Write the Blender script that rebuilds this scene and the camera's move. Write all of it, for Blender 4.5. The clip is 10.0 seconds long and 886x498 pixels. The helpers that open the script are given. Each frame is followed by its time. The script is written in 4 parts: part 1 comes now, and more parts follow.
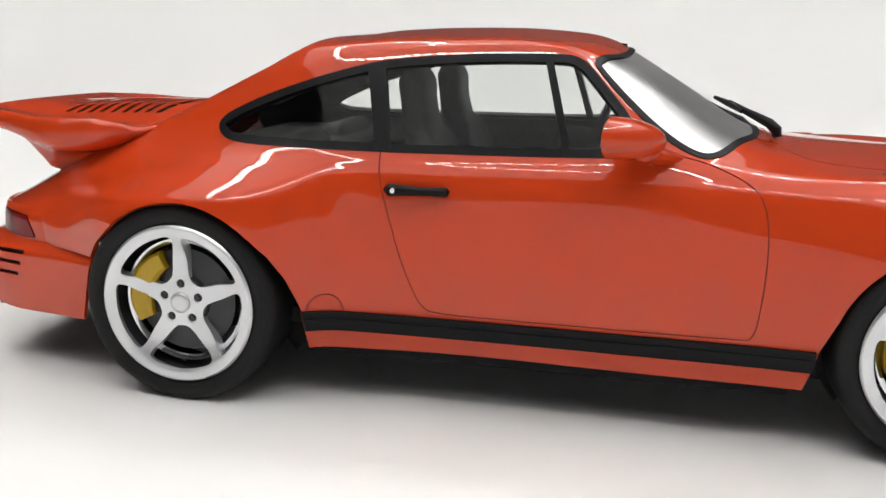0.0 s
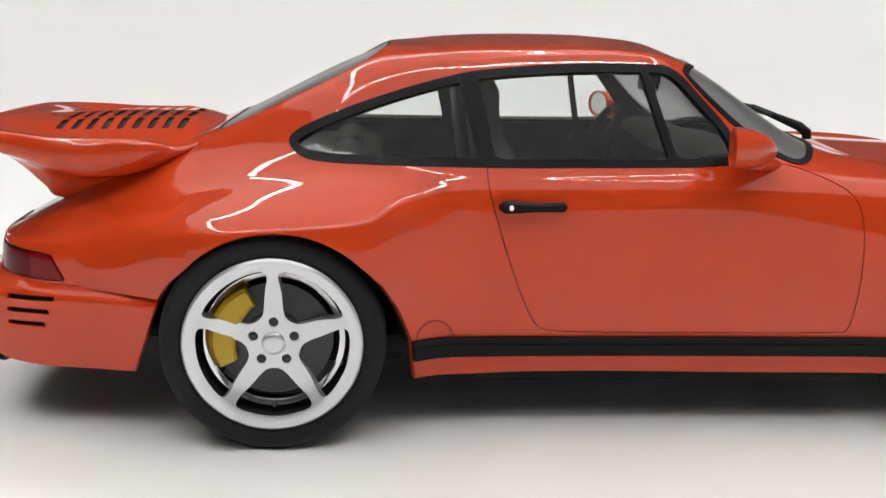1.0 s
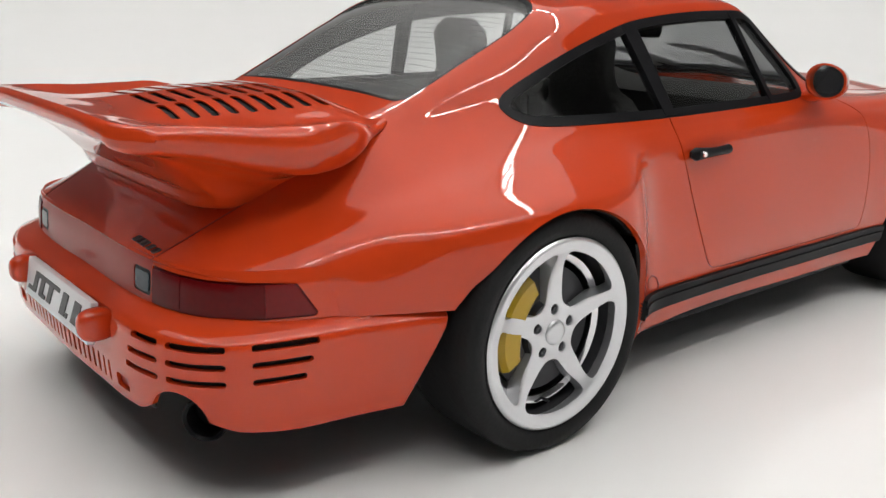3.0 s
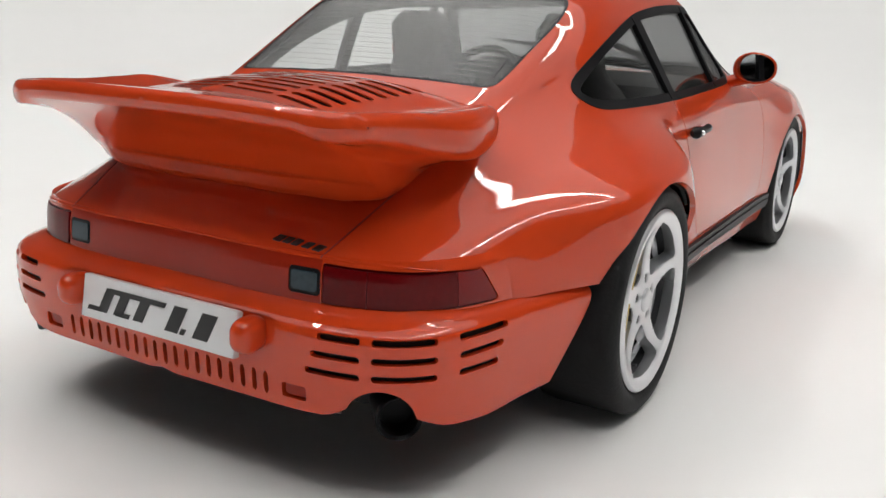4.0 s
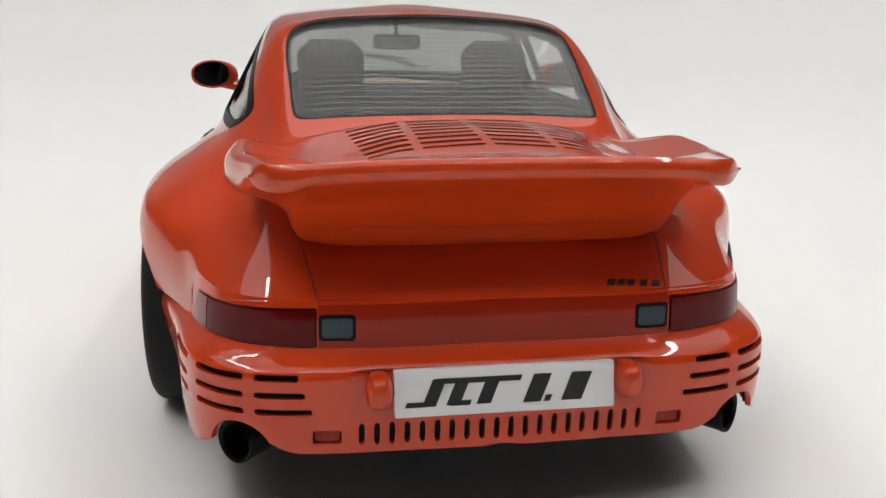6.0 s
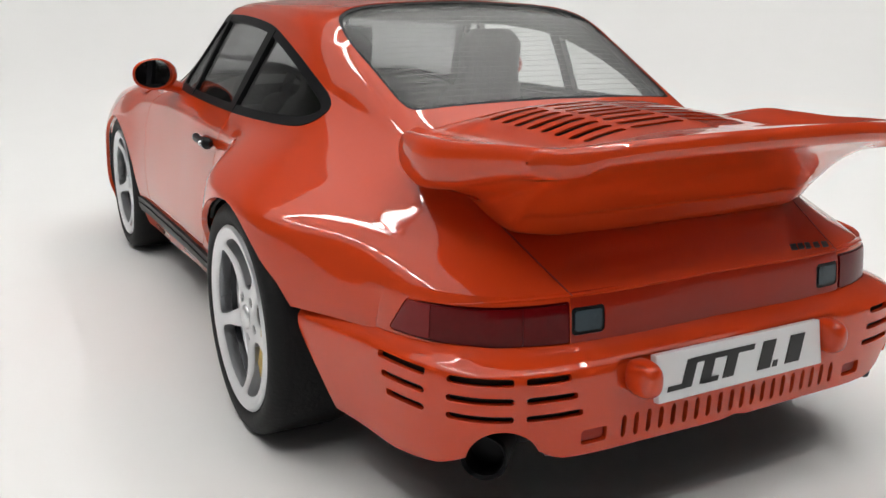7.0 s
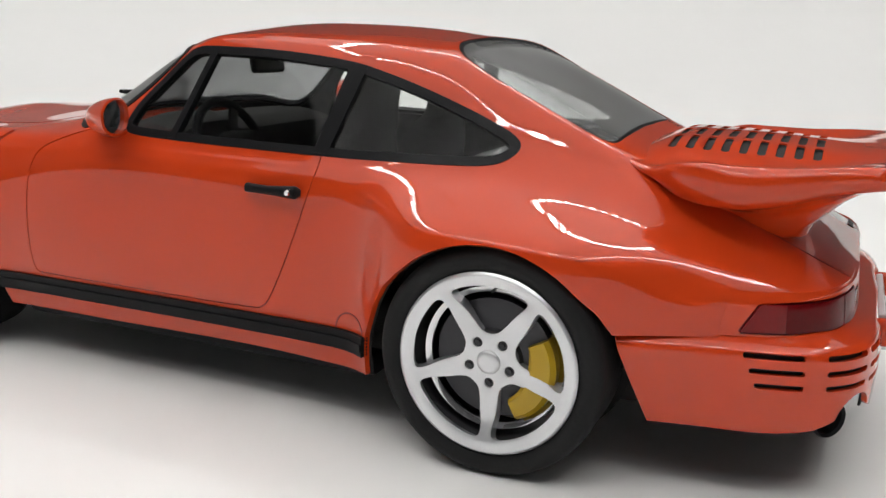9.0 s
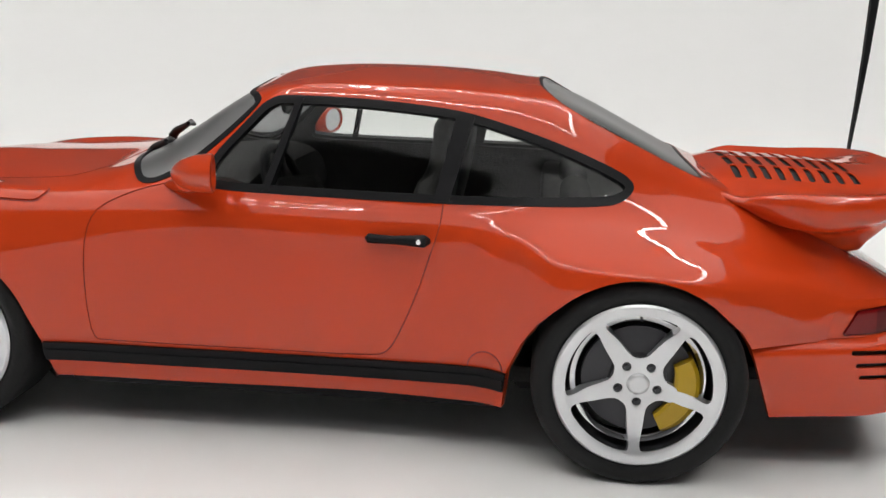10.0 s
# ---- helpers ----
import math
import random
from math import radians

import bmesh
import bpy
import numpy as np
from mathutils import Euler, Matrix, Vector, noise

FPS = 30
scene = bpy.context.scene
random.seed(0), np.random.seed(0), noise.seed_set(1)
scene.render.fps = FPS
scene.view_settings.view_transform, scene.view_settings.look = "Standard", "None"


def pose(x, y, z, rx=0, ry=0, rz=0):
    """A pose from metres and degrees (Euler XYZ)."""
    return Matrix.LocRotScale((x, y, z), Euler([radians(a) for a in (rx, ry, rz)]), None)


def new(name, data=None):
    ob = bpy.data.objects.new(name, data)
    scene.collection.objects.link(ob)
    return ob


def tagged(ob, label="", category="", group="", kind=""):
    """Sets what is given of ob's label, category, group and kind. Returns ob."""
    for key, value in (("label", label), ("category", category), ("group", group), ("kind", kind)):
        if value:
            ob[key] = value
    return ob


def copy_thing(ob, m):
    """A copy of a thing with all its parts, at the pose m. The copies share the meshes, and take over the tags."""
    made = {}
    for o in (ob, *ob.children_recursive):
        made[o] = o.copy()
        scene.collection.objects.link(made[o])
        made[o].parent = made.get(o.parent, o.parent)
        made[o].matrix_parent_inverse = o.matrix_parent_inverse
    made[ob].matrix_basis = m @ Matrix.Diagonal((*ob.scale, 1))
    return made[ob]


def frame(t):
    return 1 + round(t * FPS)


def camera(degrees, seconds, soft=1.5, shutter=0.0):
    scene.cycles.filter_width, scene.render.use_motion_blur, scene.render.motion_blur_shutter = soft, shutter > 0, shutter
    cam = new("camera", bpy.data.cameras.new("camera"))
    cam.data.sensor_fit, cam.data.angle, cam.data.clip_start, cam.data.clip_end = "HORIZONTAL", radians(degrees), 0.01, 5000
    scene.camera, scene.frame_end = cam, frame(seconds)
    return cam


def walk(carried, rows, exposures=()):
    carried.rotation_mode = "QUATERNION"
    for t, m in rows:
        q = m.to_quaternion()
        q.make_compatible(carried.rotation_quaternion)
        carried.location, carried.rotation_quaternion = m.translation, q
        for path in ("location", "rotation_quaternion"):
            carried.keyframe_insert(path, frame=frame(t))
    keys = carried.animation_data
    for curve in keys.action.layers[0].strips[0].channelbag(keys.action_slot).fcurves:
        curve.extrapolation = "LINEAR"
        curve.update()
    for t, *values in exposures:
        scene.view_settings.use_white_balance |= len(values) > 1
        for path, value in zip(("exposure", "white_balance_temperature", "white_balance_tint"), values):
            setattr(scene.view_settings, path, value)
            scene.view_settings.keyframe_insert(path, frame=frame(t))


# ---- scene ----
cam = camera(52.34, 10.0)
PATH = [
    (0.0, pose(0.07671, -0.18771, 0.06488, 76.76, -1.29, 12.09)),
    (0.5, pose(0.04491, -0.18710, 0.06527, 76.65, -1.85, 4.36)),
    (1.0, pose(0.01426, -0.18440, 0.06703, 76.38, -1.75, -4.69)),
    (1.5, pose(-0.01704, -0.17522, 0.06809, 75.65, -1.60, -13.39)),
    (2.0, pose(-0.04399, -0.16188, 0.06602, 75.85, -1.58, -22.07)),
    (2.5, pose(-0.06802, -0.14723, 0.06433, 75.45, -1.37, -30.38)),
    (3.8, pose(-0.12294, -0.09604, 0.06181, 74.56, -1.85, -55.28)),
    (4.0, pose(-0.13006, -0.08663, 0.05997, 75.14, -1.91, -59.25)),
    (4.2, pose(-0.13364, -0.07687, 0.05845, 74.59, -1.18, -62.99)),
    (4.5, pose(-0.14379, -0.06295, 0.06092, 74.94, -1.72, -69.13)),
    (5.0, pose(-0.15289, -0.03548, 0.06209, 74.66, -1.02, -78.96)),
    (5.5, pose(-0.15674, -0.00674, 0.06342, 75.41, -0.84, -89.74)),
    (6.0, pose(-0.15379, 0.02478, 0.06594, 75.12, -0.82, -99.27)),
    (7.3, pose(-0.11883, 0.09761, 0.06181, 75.53, -0.46, -124.25)),
    (7.5, pose(-0.11217, 0.10743, 0.06319, 75.53, -0.99, -128.30)),
    (8.0, pose(-0.09255, 0.13073, 0.06446, 75.71, -1.20, -137.46)),
    (8.5, pose(-0.06986, 0.14889, 0.06601, 75.65, -0.99, -146.44)),
    (9.0, pose(-0.04558, 0.16596, 0.06633, 76.26, -1.08, -155.54)),
    (9.5, pose(-0.01877, 0.17896, 0.06986, 75.75, -1.09, -164.33)),
    (10.0, pose(0.01675, 0.19011, 0.07620, 75.72, -0.97, -173.23)),
]
# the film camera closes down a little behind the tail
walk(cam, PATH, exposures=((0.0, -1.03), (2.5, -1.15), (4.0, -1.20), (6.0, -1.24), (8.5, -1.17), (10.0, -1.20)))

# strip lamps overhead: middle x, y, z, size x, y and brightness
LED_STEP = 0.026
LAMPS = ((0.0, 0.50, 0.95, 0.92, 0.036, 115.0), (0.0, -0.50, 0.95, 0.92, 0.036, 115.0), (0.50, 0.0, 0.95, 0.036, 0.92, 85.0), (-0.46, 0.0, 0.95, 0.036, 0.90, 60.0), (0.12, 0.0, 1.52, 2.9, 2.9, 2.2))

# ---- light ----
K = 1 / 18  # one to eighteen: all sizes of the car below are those of the full-size car


def shader(name):
    m = bpy.data.materials.new(name)
    m.use_nodes = True
    n = m.node_tree.nodes
    return m, n, m.node_tree.links, n["Principled BSDF"]


def stuff(name, base, rough=0.5, metal=0.0, grain=0.0, size=60.0, bump=0.0, coat=0.0, spread=0.12, spec=0.5):
    """A surface with a fine grain and a broad, weak unevenness in colour and gloss."""
    m, n, l, b = shader(name)
    b.inputs["Metallic"].default_value, b.inputs["Coat Weight"].default_value = metal, coat
    b.inputs["Coat Roughness"].default_value, b.inputs["Coat IOR"].default_value = 0.03, 1.5
    b.inputs["Specular IOR Level"].default_value = spec
    co = n.new("ShaderNodeTexCoord")
    fine, broad = n.new("ShaderNodeTexNoise"), n.new("ShaderNodeTexNoise")
    fine.inputs["Scale"].default_value, broad.inputs["Scale"].default_value = size * 18, size * 1.2
    fine.inputs["Detail"].default_value = 4
    for t in (fine, broad):
        l.new(co.outputs["Object"], t.inputs["Vector"])
    mix = n.new("ShaderNodeMix")
    mix.data_type = "RGBA"
    c = Vector(base)
    mix.inputs["A"].default_value = (*(c * (1 - spread)), 1)
    mix.inputs["B"].default_value = (*(c * (1 + spread)), 1)
    add = n.new("ShaderNodeMath")
    add.operation = "MULTIPLY_ADD"
    add.inputs[1].default_value = grain
    l.new(fine.outputs["Fac"], add.inputs[0])
    l.new(broad.outputs["Fac"], add.inputs[2])
    l.new(add.outputs[0], mix.inputs["Factor"])
    l.new(mix.outputs["Result"], b.inputs["Base Color"])
    r = n.new("ShaderNodeMapRange")
    r.inputs["To Min"].default_value, r.inputs["To Max"].default_value = rough * 0.85, rough * 1.15
    l.new(broad.outputs["Fac"], r.inputs["Value"])
    l.new(r.outputs["Result"], b.inputs["Roughness"])
    if bump:
        bp = n.new("ShaderNodeBump")
        bp.inputs["Strength"].default_value, bp.inputs["Distance"].default_value = bump, 0.0004
        l.new(fine.outputs["Fac"], bp.inputs["Height"])
        l.new(bp.outputs["Normal"], b.inputs["Normal"])
    return m


def glowing(name, colour, strength):
    m, n, l, b = shader(name)
    b.inputs["Base Color"].default_value = (0.8, 0.8, 0.8, 1)
    b.inputs["Emission Color"].default_value = (*colour, 1)
    b.inputs["Emission Strength"].default_value = strength
    return m


def clear(name, tint, least=0.03, gloss=0.10):
    """A thin sheet of clear plastic: it lets light straight through and mirrors a little of it."""
    m, n, l, b = shader(name)
    out = n["Material Output"]
    n.remove(b)
    t, g, mx, f = n.new("ShaderNodeBsdfTransparent"), n.new("ShaderNodeBsdfGlossy"), n.new("ShaderNodeMixShader"), n.new("ShaderNodeLayerWeight")
    f.inputs["Blend"].default_value = 0.5
    up, sc = n.new("ShaderNodeMath"), n.new("ShaderNodeMath")
    up.operation, sc.operation = "POWER", "MULTIPLY_ADD"
    up.inputs[1].default_value, sc.inputs[1].default_value, sc.inputs[2].default_value = 5.0, 0.96, least
    l.new(f.outputs["Facing"], up.inputs[0])
    l.new(up.outputs[0], sc.inputs[0])
    t.inputs["Color"].default_value = (*tint, 1)
    g.inputs["Roughness"].default_value = gloss * 0.2
    l.new(sc.outputs[0], mx.inputs[0])
    l.new(t.outputs[0], mx.inputs[1])
    l.new(g.outputs[0], mx.inputs[2])
    l.new(mx.outputs[0], out.inputs["Surface"])
    return m


world = bpy.data.worlds.new("world")
scene.world = world
world.use_nodes = True
world.node_tree.nodes["Background"].inputs["Color"].default_value = (0.9, 0.95, 1.0, 1)
world.node_tree.nodes["Background"].inputs["Strength"].default_value = 0.05

# ---- materials ----
PAINT = stuff("orange_red_paint", (0.54, 0.047, 0.0085), 0.35, grain=0.2, size=40, coat=1.0, spread=0.03, spec=0.04)
BLACK = stuff("black_trim", (0.008, 0.008, 0.009), 0.38, grain=0.6, size=80, spread=0.3, spec=0.1)
RUBBER = stuff("tyre_rubber", (0.009, 0.009, 0.0095), 0.62, grain=0.8, size=80, bump=0.2, spread=0.3, spec=0.2)
SILVER = stuff("silver_rim", (0.68, 0.69, 0.71), 0.33, metal=0.75, grain=0.4, size=90, spread=0.06)
CHROME = stuff("polished_metal", (0.75, 0.75, 0.77), 0.12, metal=1.0, size=90, spread=0.04)
STEEL = stuff("dark_disc", (0.05, 0.05, 0.055), 0.4, metal=0.6, grain=0.4, size=90, spread=0.2)
YELLOW = stuff("yellow_paint", (0.44, 0.28, 0.008), 0.35, size=60, spread=0.1)
CABIN = stuff("charcoal_cabin", (0.013, 0.0125, 0.012), 0.6, grain=0.9, size=70, bump=0.5, spread=0.35, spec=0.2)
LEATHER = stuff("dark_grey_leather", (0.015, 0.0145, 0.014), 0.5, grain=0.9, size=70, bump=0.5, spread=0.3, spec=0.3)
# black liners, and sheets whose dark colour stands in for shade in openings
DARK = stuff("dark_liner_and_shade", (0.008, 0.007, 0.007), 0.8, grain=0.6, size=60, spread=0.3)
WIRE = stuff("heater_wire", (0.5, 0.49, 0.46), 0.5, size=60, spread=0.1)
GAP = stuff("shut_line_red", (0.22, 0.014, 0.004), 0.6, size=60, spread=0.1)
WALL = stuff("white_room", (0.84, 0.84, 0.84), 0.8, grain=0.5, size=1.0, spread=0.03)
# greys of the out-of-view room, set dark to deepen reflections in the paint
GREY = stuff("unseen_room_grey", (0.20, 0.20, 0.205), 0.8, grain=0.5, size=1.0, spread=0.05)
DIM = stuff("unseen_room_dim", (0.10, 0.10, 0.105), 0.8, grain=0.5, size=1.0, spread=0.1)
WHITE = stuff("white_card", (0.80, 0.80, 0.795), 0.75, grain=0.5, size=2.0, bump=0.05, spread=0.02)
PLATE = stuff("white_plate", (0.78, 0.79, 0.80), 0.35, size=60, spread=0.03)
INK = stuff("black_ink", (0.01, 0.01, 0.011), 0.4, size=60, spread=0.1)
LAMP = stuff("red_lamp", (0.085, 0.001, 0.002), 0.3, grain=0.6, size=60, coat=0.25, spread=0.35, spec=0.05)
LAMP_BRIGHT = stuff("bright_red_lamp", (0.15, 0.002, 0.003), 0.3, grain=0.6, size=60, coat=0.5, spread=0.25, spec=0.05)
BAND = stuff("red_band", (0.30, 0.018, 0.005), 0.3, size=60, coat=0.3, spread=0.08, spec=0.1)
TEAL = stuff("smoked_lens", (0.022, 0.038, 0.048), 0.25, grain=0.8, size=90, coat=0.4, spread=0.4, spec=0.1)
GLASS = clear("clear_plastic", (0.95, 0.96, 0.955), 0.016)
SCREENS = clear("screen_plastic", (0.92, 0.93, 0.94), 0.38, 1.6)
SMOKE = clear("smoked_plastic", (0.88, 0.89, 0.89), 0.017, 1.9)

# ---- geometry tools ----


def curve(pts, x):
    """A smooth line through points (x, a, b, ...) in order of x, at the places x."""
    p = np.array(sorted(pts), float)
    xs, ys = p[:, 0], p[:, 1:]
    d = np.diff(ys, axis=0) / np.diff(xs)[:, None]
    h = np.diff(xs)[:, None]
    m = np.vstack([d[:1], (d[:-1] * h[1:] + d[1:] * h[:-1]) / (h[1:] + h[:-1]), d[-1:]])
    x = np.clip(np.asarray(x, float), xs[0], xs[-1])
    i = np.clip(np.searchsorted(xs, x) - 1, 0, len(xs) - 2)
    hh = (xs[i + 1] - xs[i])[..., None]
    t = (x - xs[i])[..., None] / hh
    return (2 * t**3 - 3 * t**2 + 1) * ys[i] + (t**3 - 2 * t**2 + t) * hh * m[i] + (3 * t**2 - 2 * t**3) * ys[i + 1] + (t**3 - t**2) * hh * m[i + 1]


def eased(G, athwart, along):
    """A grid of points made even by a soft mean along both its ways; its edges keep their place, the last line of the first way lies in the mirror plane y = 0."""
    for axis, sigma in ((0, athwart), (1, along)):
        A = np.moveaxis(G, axis, 0)
        k = int(3 * sigma) + 1
        head, tail = 2 * A[:1] - A[k:0:-1], 2 * A[-1:] - A[-2:-k - 2:-1]
        if axis == 0:
            tail = A[-2:-k - 2:-1] * np.array([1, -1, 1])
        w = np.exp(-.5 * (np.arange(-k, k + 1) / sigma) ** 2)
        B = np.concatenate([head, A, tail])
        G = np.moveaxis(sum(wi * B[i:i + len(A)] for i, wi in enumerate(w / w.sum())), 0, axis)
    return G


def across(rows, n):
    """Smooth lines across a stack of rows (k, stations, 3), n points each; knots spaced by the mean distance of the rows."""
    step = np.sqrt(np.linalg.norm(np.diff(rows, axis=0), axis=2)).mean(axis=1)
    s = np.concatenate([[0], np.cumsum(step)])
    k, m, _ = rows.shape
    flat = np.concatenate([s[:, None], rows.reshape(k, -1)], axis=1)
    where = np.interp(np.linspace(0, k - 1, n), np.arange(k), s)
    return curve([tuple(r) for r in flat], where).reshape(n, m, 3)


def rounded(poly, times=3):
    """Corner cutting: a closed outline made smooth."""
    p = np.array(poly, float)
    for _ in range(times):
        q = np.roll(p, -1, axis=0)
        p = np.stack([0.75 * p + 0.25 * q, 0.25 * p + 0.75 * q], axis=1).reshape(-1, 2)
    return p


def rrect(a, b, lo, hi, r):
    """An oblong with round corners."""
    out = []
    for cx, cy, t0 in ((b - r, hi - r, 0), (a + r, hi - r, 90), (a + r, lo + r, 180), (b - r, lo + r, 270)):
        out += [(cx + r * math.cos(radians(t0 + t)), cy + r * math.sin(radians(t0 + t))) for t in (0, 30, 60, 90)]
    return np.array(out)


def inside(poly, pts):
    """Signed distance of points to a closed outline, negative inside."""
    pts = np.asarray(pts, float)
    best, odd = np.full(len(pts), 1e9), np.zeros(len(pts), bool)
    for a, b in zip(poly, np.roll(poly, -1, axis=0)):
        e, w = b - a, pts - a
        t = np.clip((w @ e) / max(e @ e, 1e-12), 0, 1)
        best = np.minimum(best, ((w - t[:, None] * e) ** 2).sum(axis=1))
        cross = (a[1] > pts[:, 1]) != (b[1] > pts[:, 1])
        odd ^= cross & (pts[:, 0] < e[0] * (pts[:, 1] - a[1]) / (e[1] if abs(e[1]) > 1e-12 else 1e-12) + a[0])
    return np.sqrt(best) * np.where(odd, -1, 1)


class Sheet:
    """A sheet of faces: places V, normals N, flat coordinates P that outlines are drawn in."""

    def __init__(self, V, N, P, F):
        self.V, self.N, self.P, self.F = V, N, P, F

    @staticmethod
    def grid(G, P=None, core=None):
        """Faces over a grid of points, with normals pointing away from the place core."""
        n, m, _ = G.shape
        a, b = np.gradient(G, axis=0), np.gradient(G, axis=1)
        N = np.cross(a, b)
        N /= np.maximum(np.linalg.norm(N, axis=2, keepdims=True), 1e-12)
        flip = core is not None and (N * (G - np.array(core))).sum(axis=2).mean() < 0
        if flip:
            N = -N
        i = np.arange(n * m).reshape(n, m)
        F = np.stack([i[:-1, :-1], i[1:, :-1], i[1:, 1:], i[:-1, 1:]], axis=2).reshape(-1, 4)
        if flip:
            F = F[:, ::-1]
        P = G[:, :, [0, 2]] if P is None else P
        return Sheet(G.reshape(-1, 3), N.reshape(-1, 3), P.reshape(-1, 2), [tuple(f) for f in F])

    def cut(self, val):
        """The part of the sheet where val < 0, cut along the line val = 0."""
        val = np.where(np.abs(val) < 1e-7, 1e-7, val)
        neg = val < 0
        V, N, P = list(self.V), list(self.N), list(self.P)
        made, F = {}, []
        for f in self.F:
            k = [neg[i] for i in f]
            if all(k):
                F.append(f)
            elif any(k):
                g = []
                for a, b in zip(f, f[1:] + f[:1]):
                    if neg[a]:
                        g.append(a)
                    if neg[a] != neg[b]:
                        e = (a, b) if a < b else (b, a)
                        if e not in made:
                            t = val[e[0]] / (val[e[0]] - val[e[1]])
                            made[e] = len(V)
                            for L in (V, N, P):
                                L.append(L[e[0]] * (1 - t) + L[e[1]] * t)
                        g.append(made[e])
                if len(g) > 2:
                    F.append(tuple(g))
        V, N, P = np.array(V), np.array(N), np.array(P)
        if not F:
            return Sheet(np.zeros((0, 3)), np.zeros((0, 3)), np.zeros((0, 2)), [])
        used = sorted({i for f in F for i in f})
        at = {v: k for k, v in enumerate(used)}
        return Sheet(V[used], N[used], P[used], [tuple(at[i] for i in f) for f in F])

    def limit(self, *tests):
        """Cut by several tests in turn; each gives values from a sheet, kept where negative."""
        s = self
        for test in tests:
            s = s.cut(test(s)) if s.F else s
        return s

    def within(self, poly, grow=0.0):
        return self.cut(inside(poly, self.P) - grow)

    def without(self, poly, grow=0.0):
        return self.cut(grow - inside(poly, self.P))

    def mirrored(self):
        s = np.array([1, -1, 1])
        return Sheet(self.V * s, self.N * s, self.P, [f[::-1] for f in self.F])

    def joined(self, other):
        """Two halves as one sheet, welded along the middle."""
        k = len(self.V)
        mid = {tuple(np.round(v, 5)): i for i, v in enumerate(self.V) if abs(v[1]) < 1e-6}
        to = [mid.get(tuple(np.round(v, 5)), i + k) if abs(v[1]) < 1e-6 else i + k for i, v in enumerate(other.V)]
        F = [f for f in self.F + [tuple(to[i] for i in f) for f in other.F] if len(set(f)) == len(f)]
        V, N, P = np.vstack([self.V, other.V]), np.vstack([self.N, other.N]), np.vstack([self.P, other.P])
        N[[i for i in mid.values()], 1] = 0
        used = sorted({i for f in F for i in f})
        at = {v: j for j, v in enumerate(used)}
        return Sheet(V[used], N[used], P[used], [tuple(at[i] for i in f) for f in F])

    def solid(self, outer=0.0, inner=-0.012):
        """A plate of the sheet, from inner to outer along the normals, closed along its edges: places, faces and a normal for each corner of each face."""
        N, k = self.N / np.maximum(np.linalg.norm(self.N, axis=1, keepdims=True), 1e-9), len(self.V)
        edges = {(a, b) for f in self.F for a, b in zip(f, f[1:] + f[:1])}
        rim = [(a, b) for a, b in edges if (b, a) not in edges]
        wall = {}
        for a, b in rim:
            n = np.cross(self.V[b] - self.V[a], N[a])
            n = n / max(np.linalg.norm(n), 1e-12)
            for i in (a, b):
                wall[i] = wall.get(i, 0) + n
        F = list(self.F) + [tuple(i + k for i in f[::-1]) for f in self.F] + [(b, a, a + k, b + k) for a, b in rim]
        L = [N[i] for f in self.F for i in f] + [-N[i] for f in self.F for i in f[::-1]] + [wall[i] / max(np.linalg.norm(wall[i]), 1e-9) for a, b in rim for i in (b, a, a, b)]
        return np.vstack([self.V + N * outer, self.V + N * inner]), F, L


def link(name, V, F, mat, parent=None, label="", corners=None, scale=K):
    me = bpy.data.meshes.new(name)
    me.from_pydata([tuple(v) for v in np.asarray(V) * scale], [], [tuple(int(i) for i in f) for f in F])
    if me.validate():
        corners = None
    me.materials.append(mat)
    me.polygons.foreach_set("use_smooth", [True] * len(me.polygons))
    me.update()
    if corners is not None and len(me.loops) and len(me.loops) == len(corners):
        me.normals_split_custom_set([tuple(v) for v in corners])
    ob = new(name, me)
    if parent:
        ob.parent = parent
    if label:
        ob["label"] = label
    return ob


def plate(name, sheet, mat, parent=None, label="", outer=0.0, inner=-0.012):
    V, F, L = sheet.solid(outer, inner)
    return link(name, V, F, mat, parent, label, L)


def part(name, bm, mat, parent=None, label="", smooth=True, scale=K):
    """Links a bmesh, in full-size metres, as one mesh object."""
    bmesh.ops.scale(bm, vec=(scale, scale, scale), verts=bm.verts)
    bmesh.ops.recalc_face_normals(bm, faces=bm.faces)
    me = bpy.data.meshes.new(name)
    bm.to_mesh(me)
    bm.free()
    me.materials.append(mat)
    if smooth:
        me.polygons.foreach_set("use_smooth", [True] * len(me.polygons))
        me.set_sharp_from_angle(angle=radians(38))
    ob = new(name, me)
    if parent:
        ob.parent = parent
    if label:
        ob["label"] = label
    return ob


def box(bm, lo, hi, bevel=0.0, segs=2, m=None):
    g = bmesh.ops.create_cube(bm, size=1.0)["verts"]
    lo, hi = Vector(lo), Vector(hi)
    for v in g:
        v.co = Vector([lo[i] + (v.co[i] + 0.5) * (hi[i] - lo[i]) for i in range(3)])
    if bevel:
        e = list({e for v in g for e in v.link_edges})
        r = bmesh.ops.bevel(bm, geom=e, offset=bevel, segments=segs, profile=0.5, affect="EDGES")
        g = list({v for f in r["faces"] for v in f.verts} | {v for v in g if v.is_valid})
    if m is not None:
        bmesh.ops.transform(bm, matrix=m, verts=g)
    return g


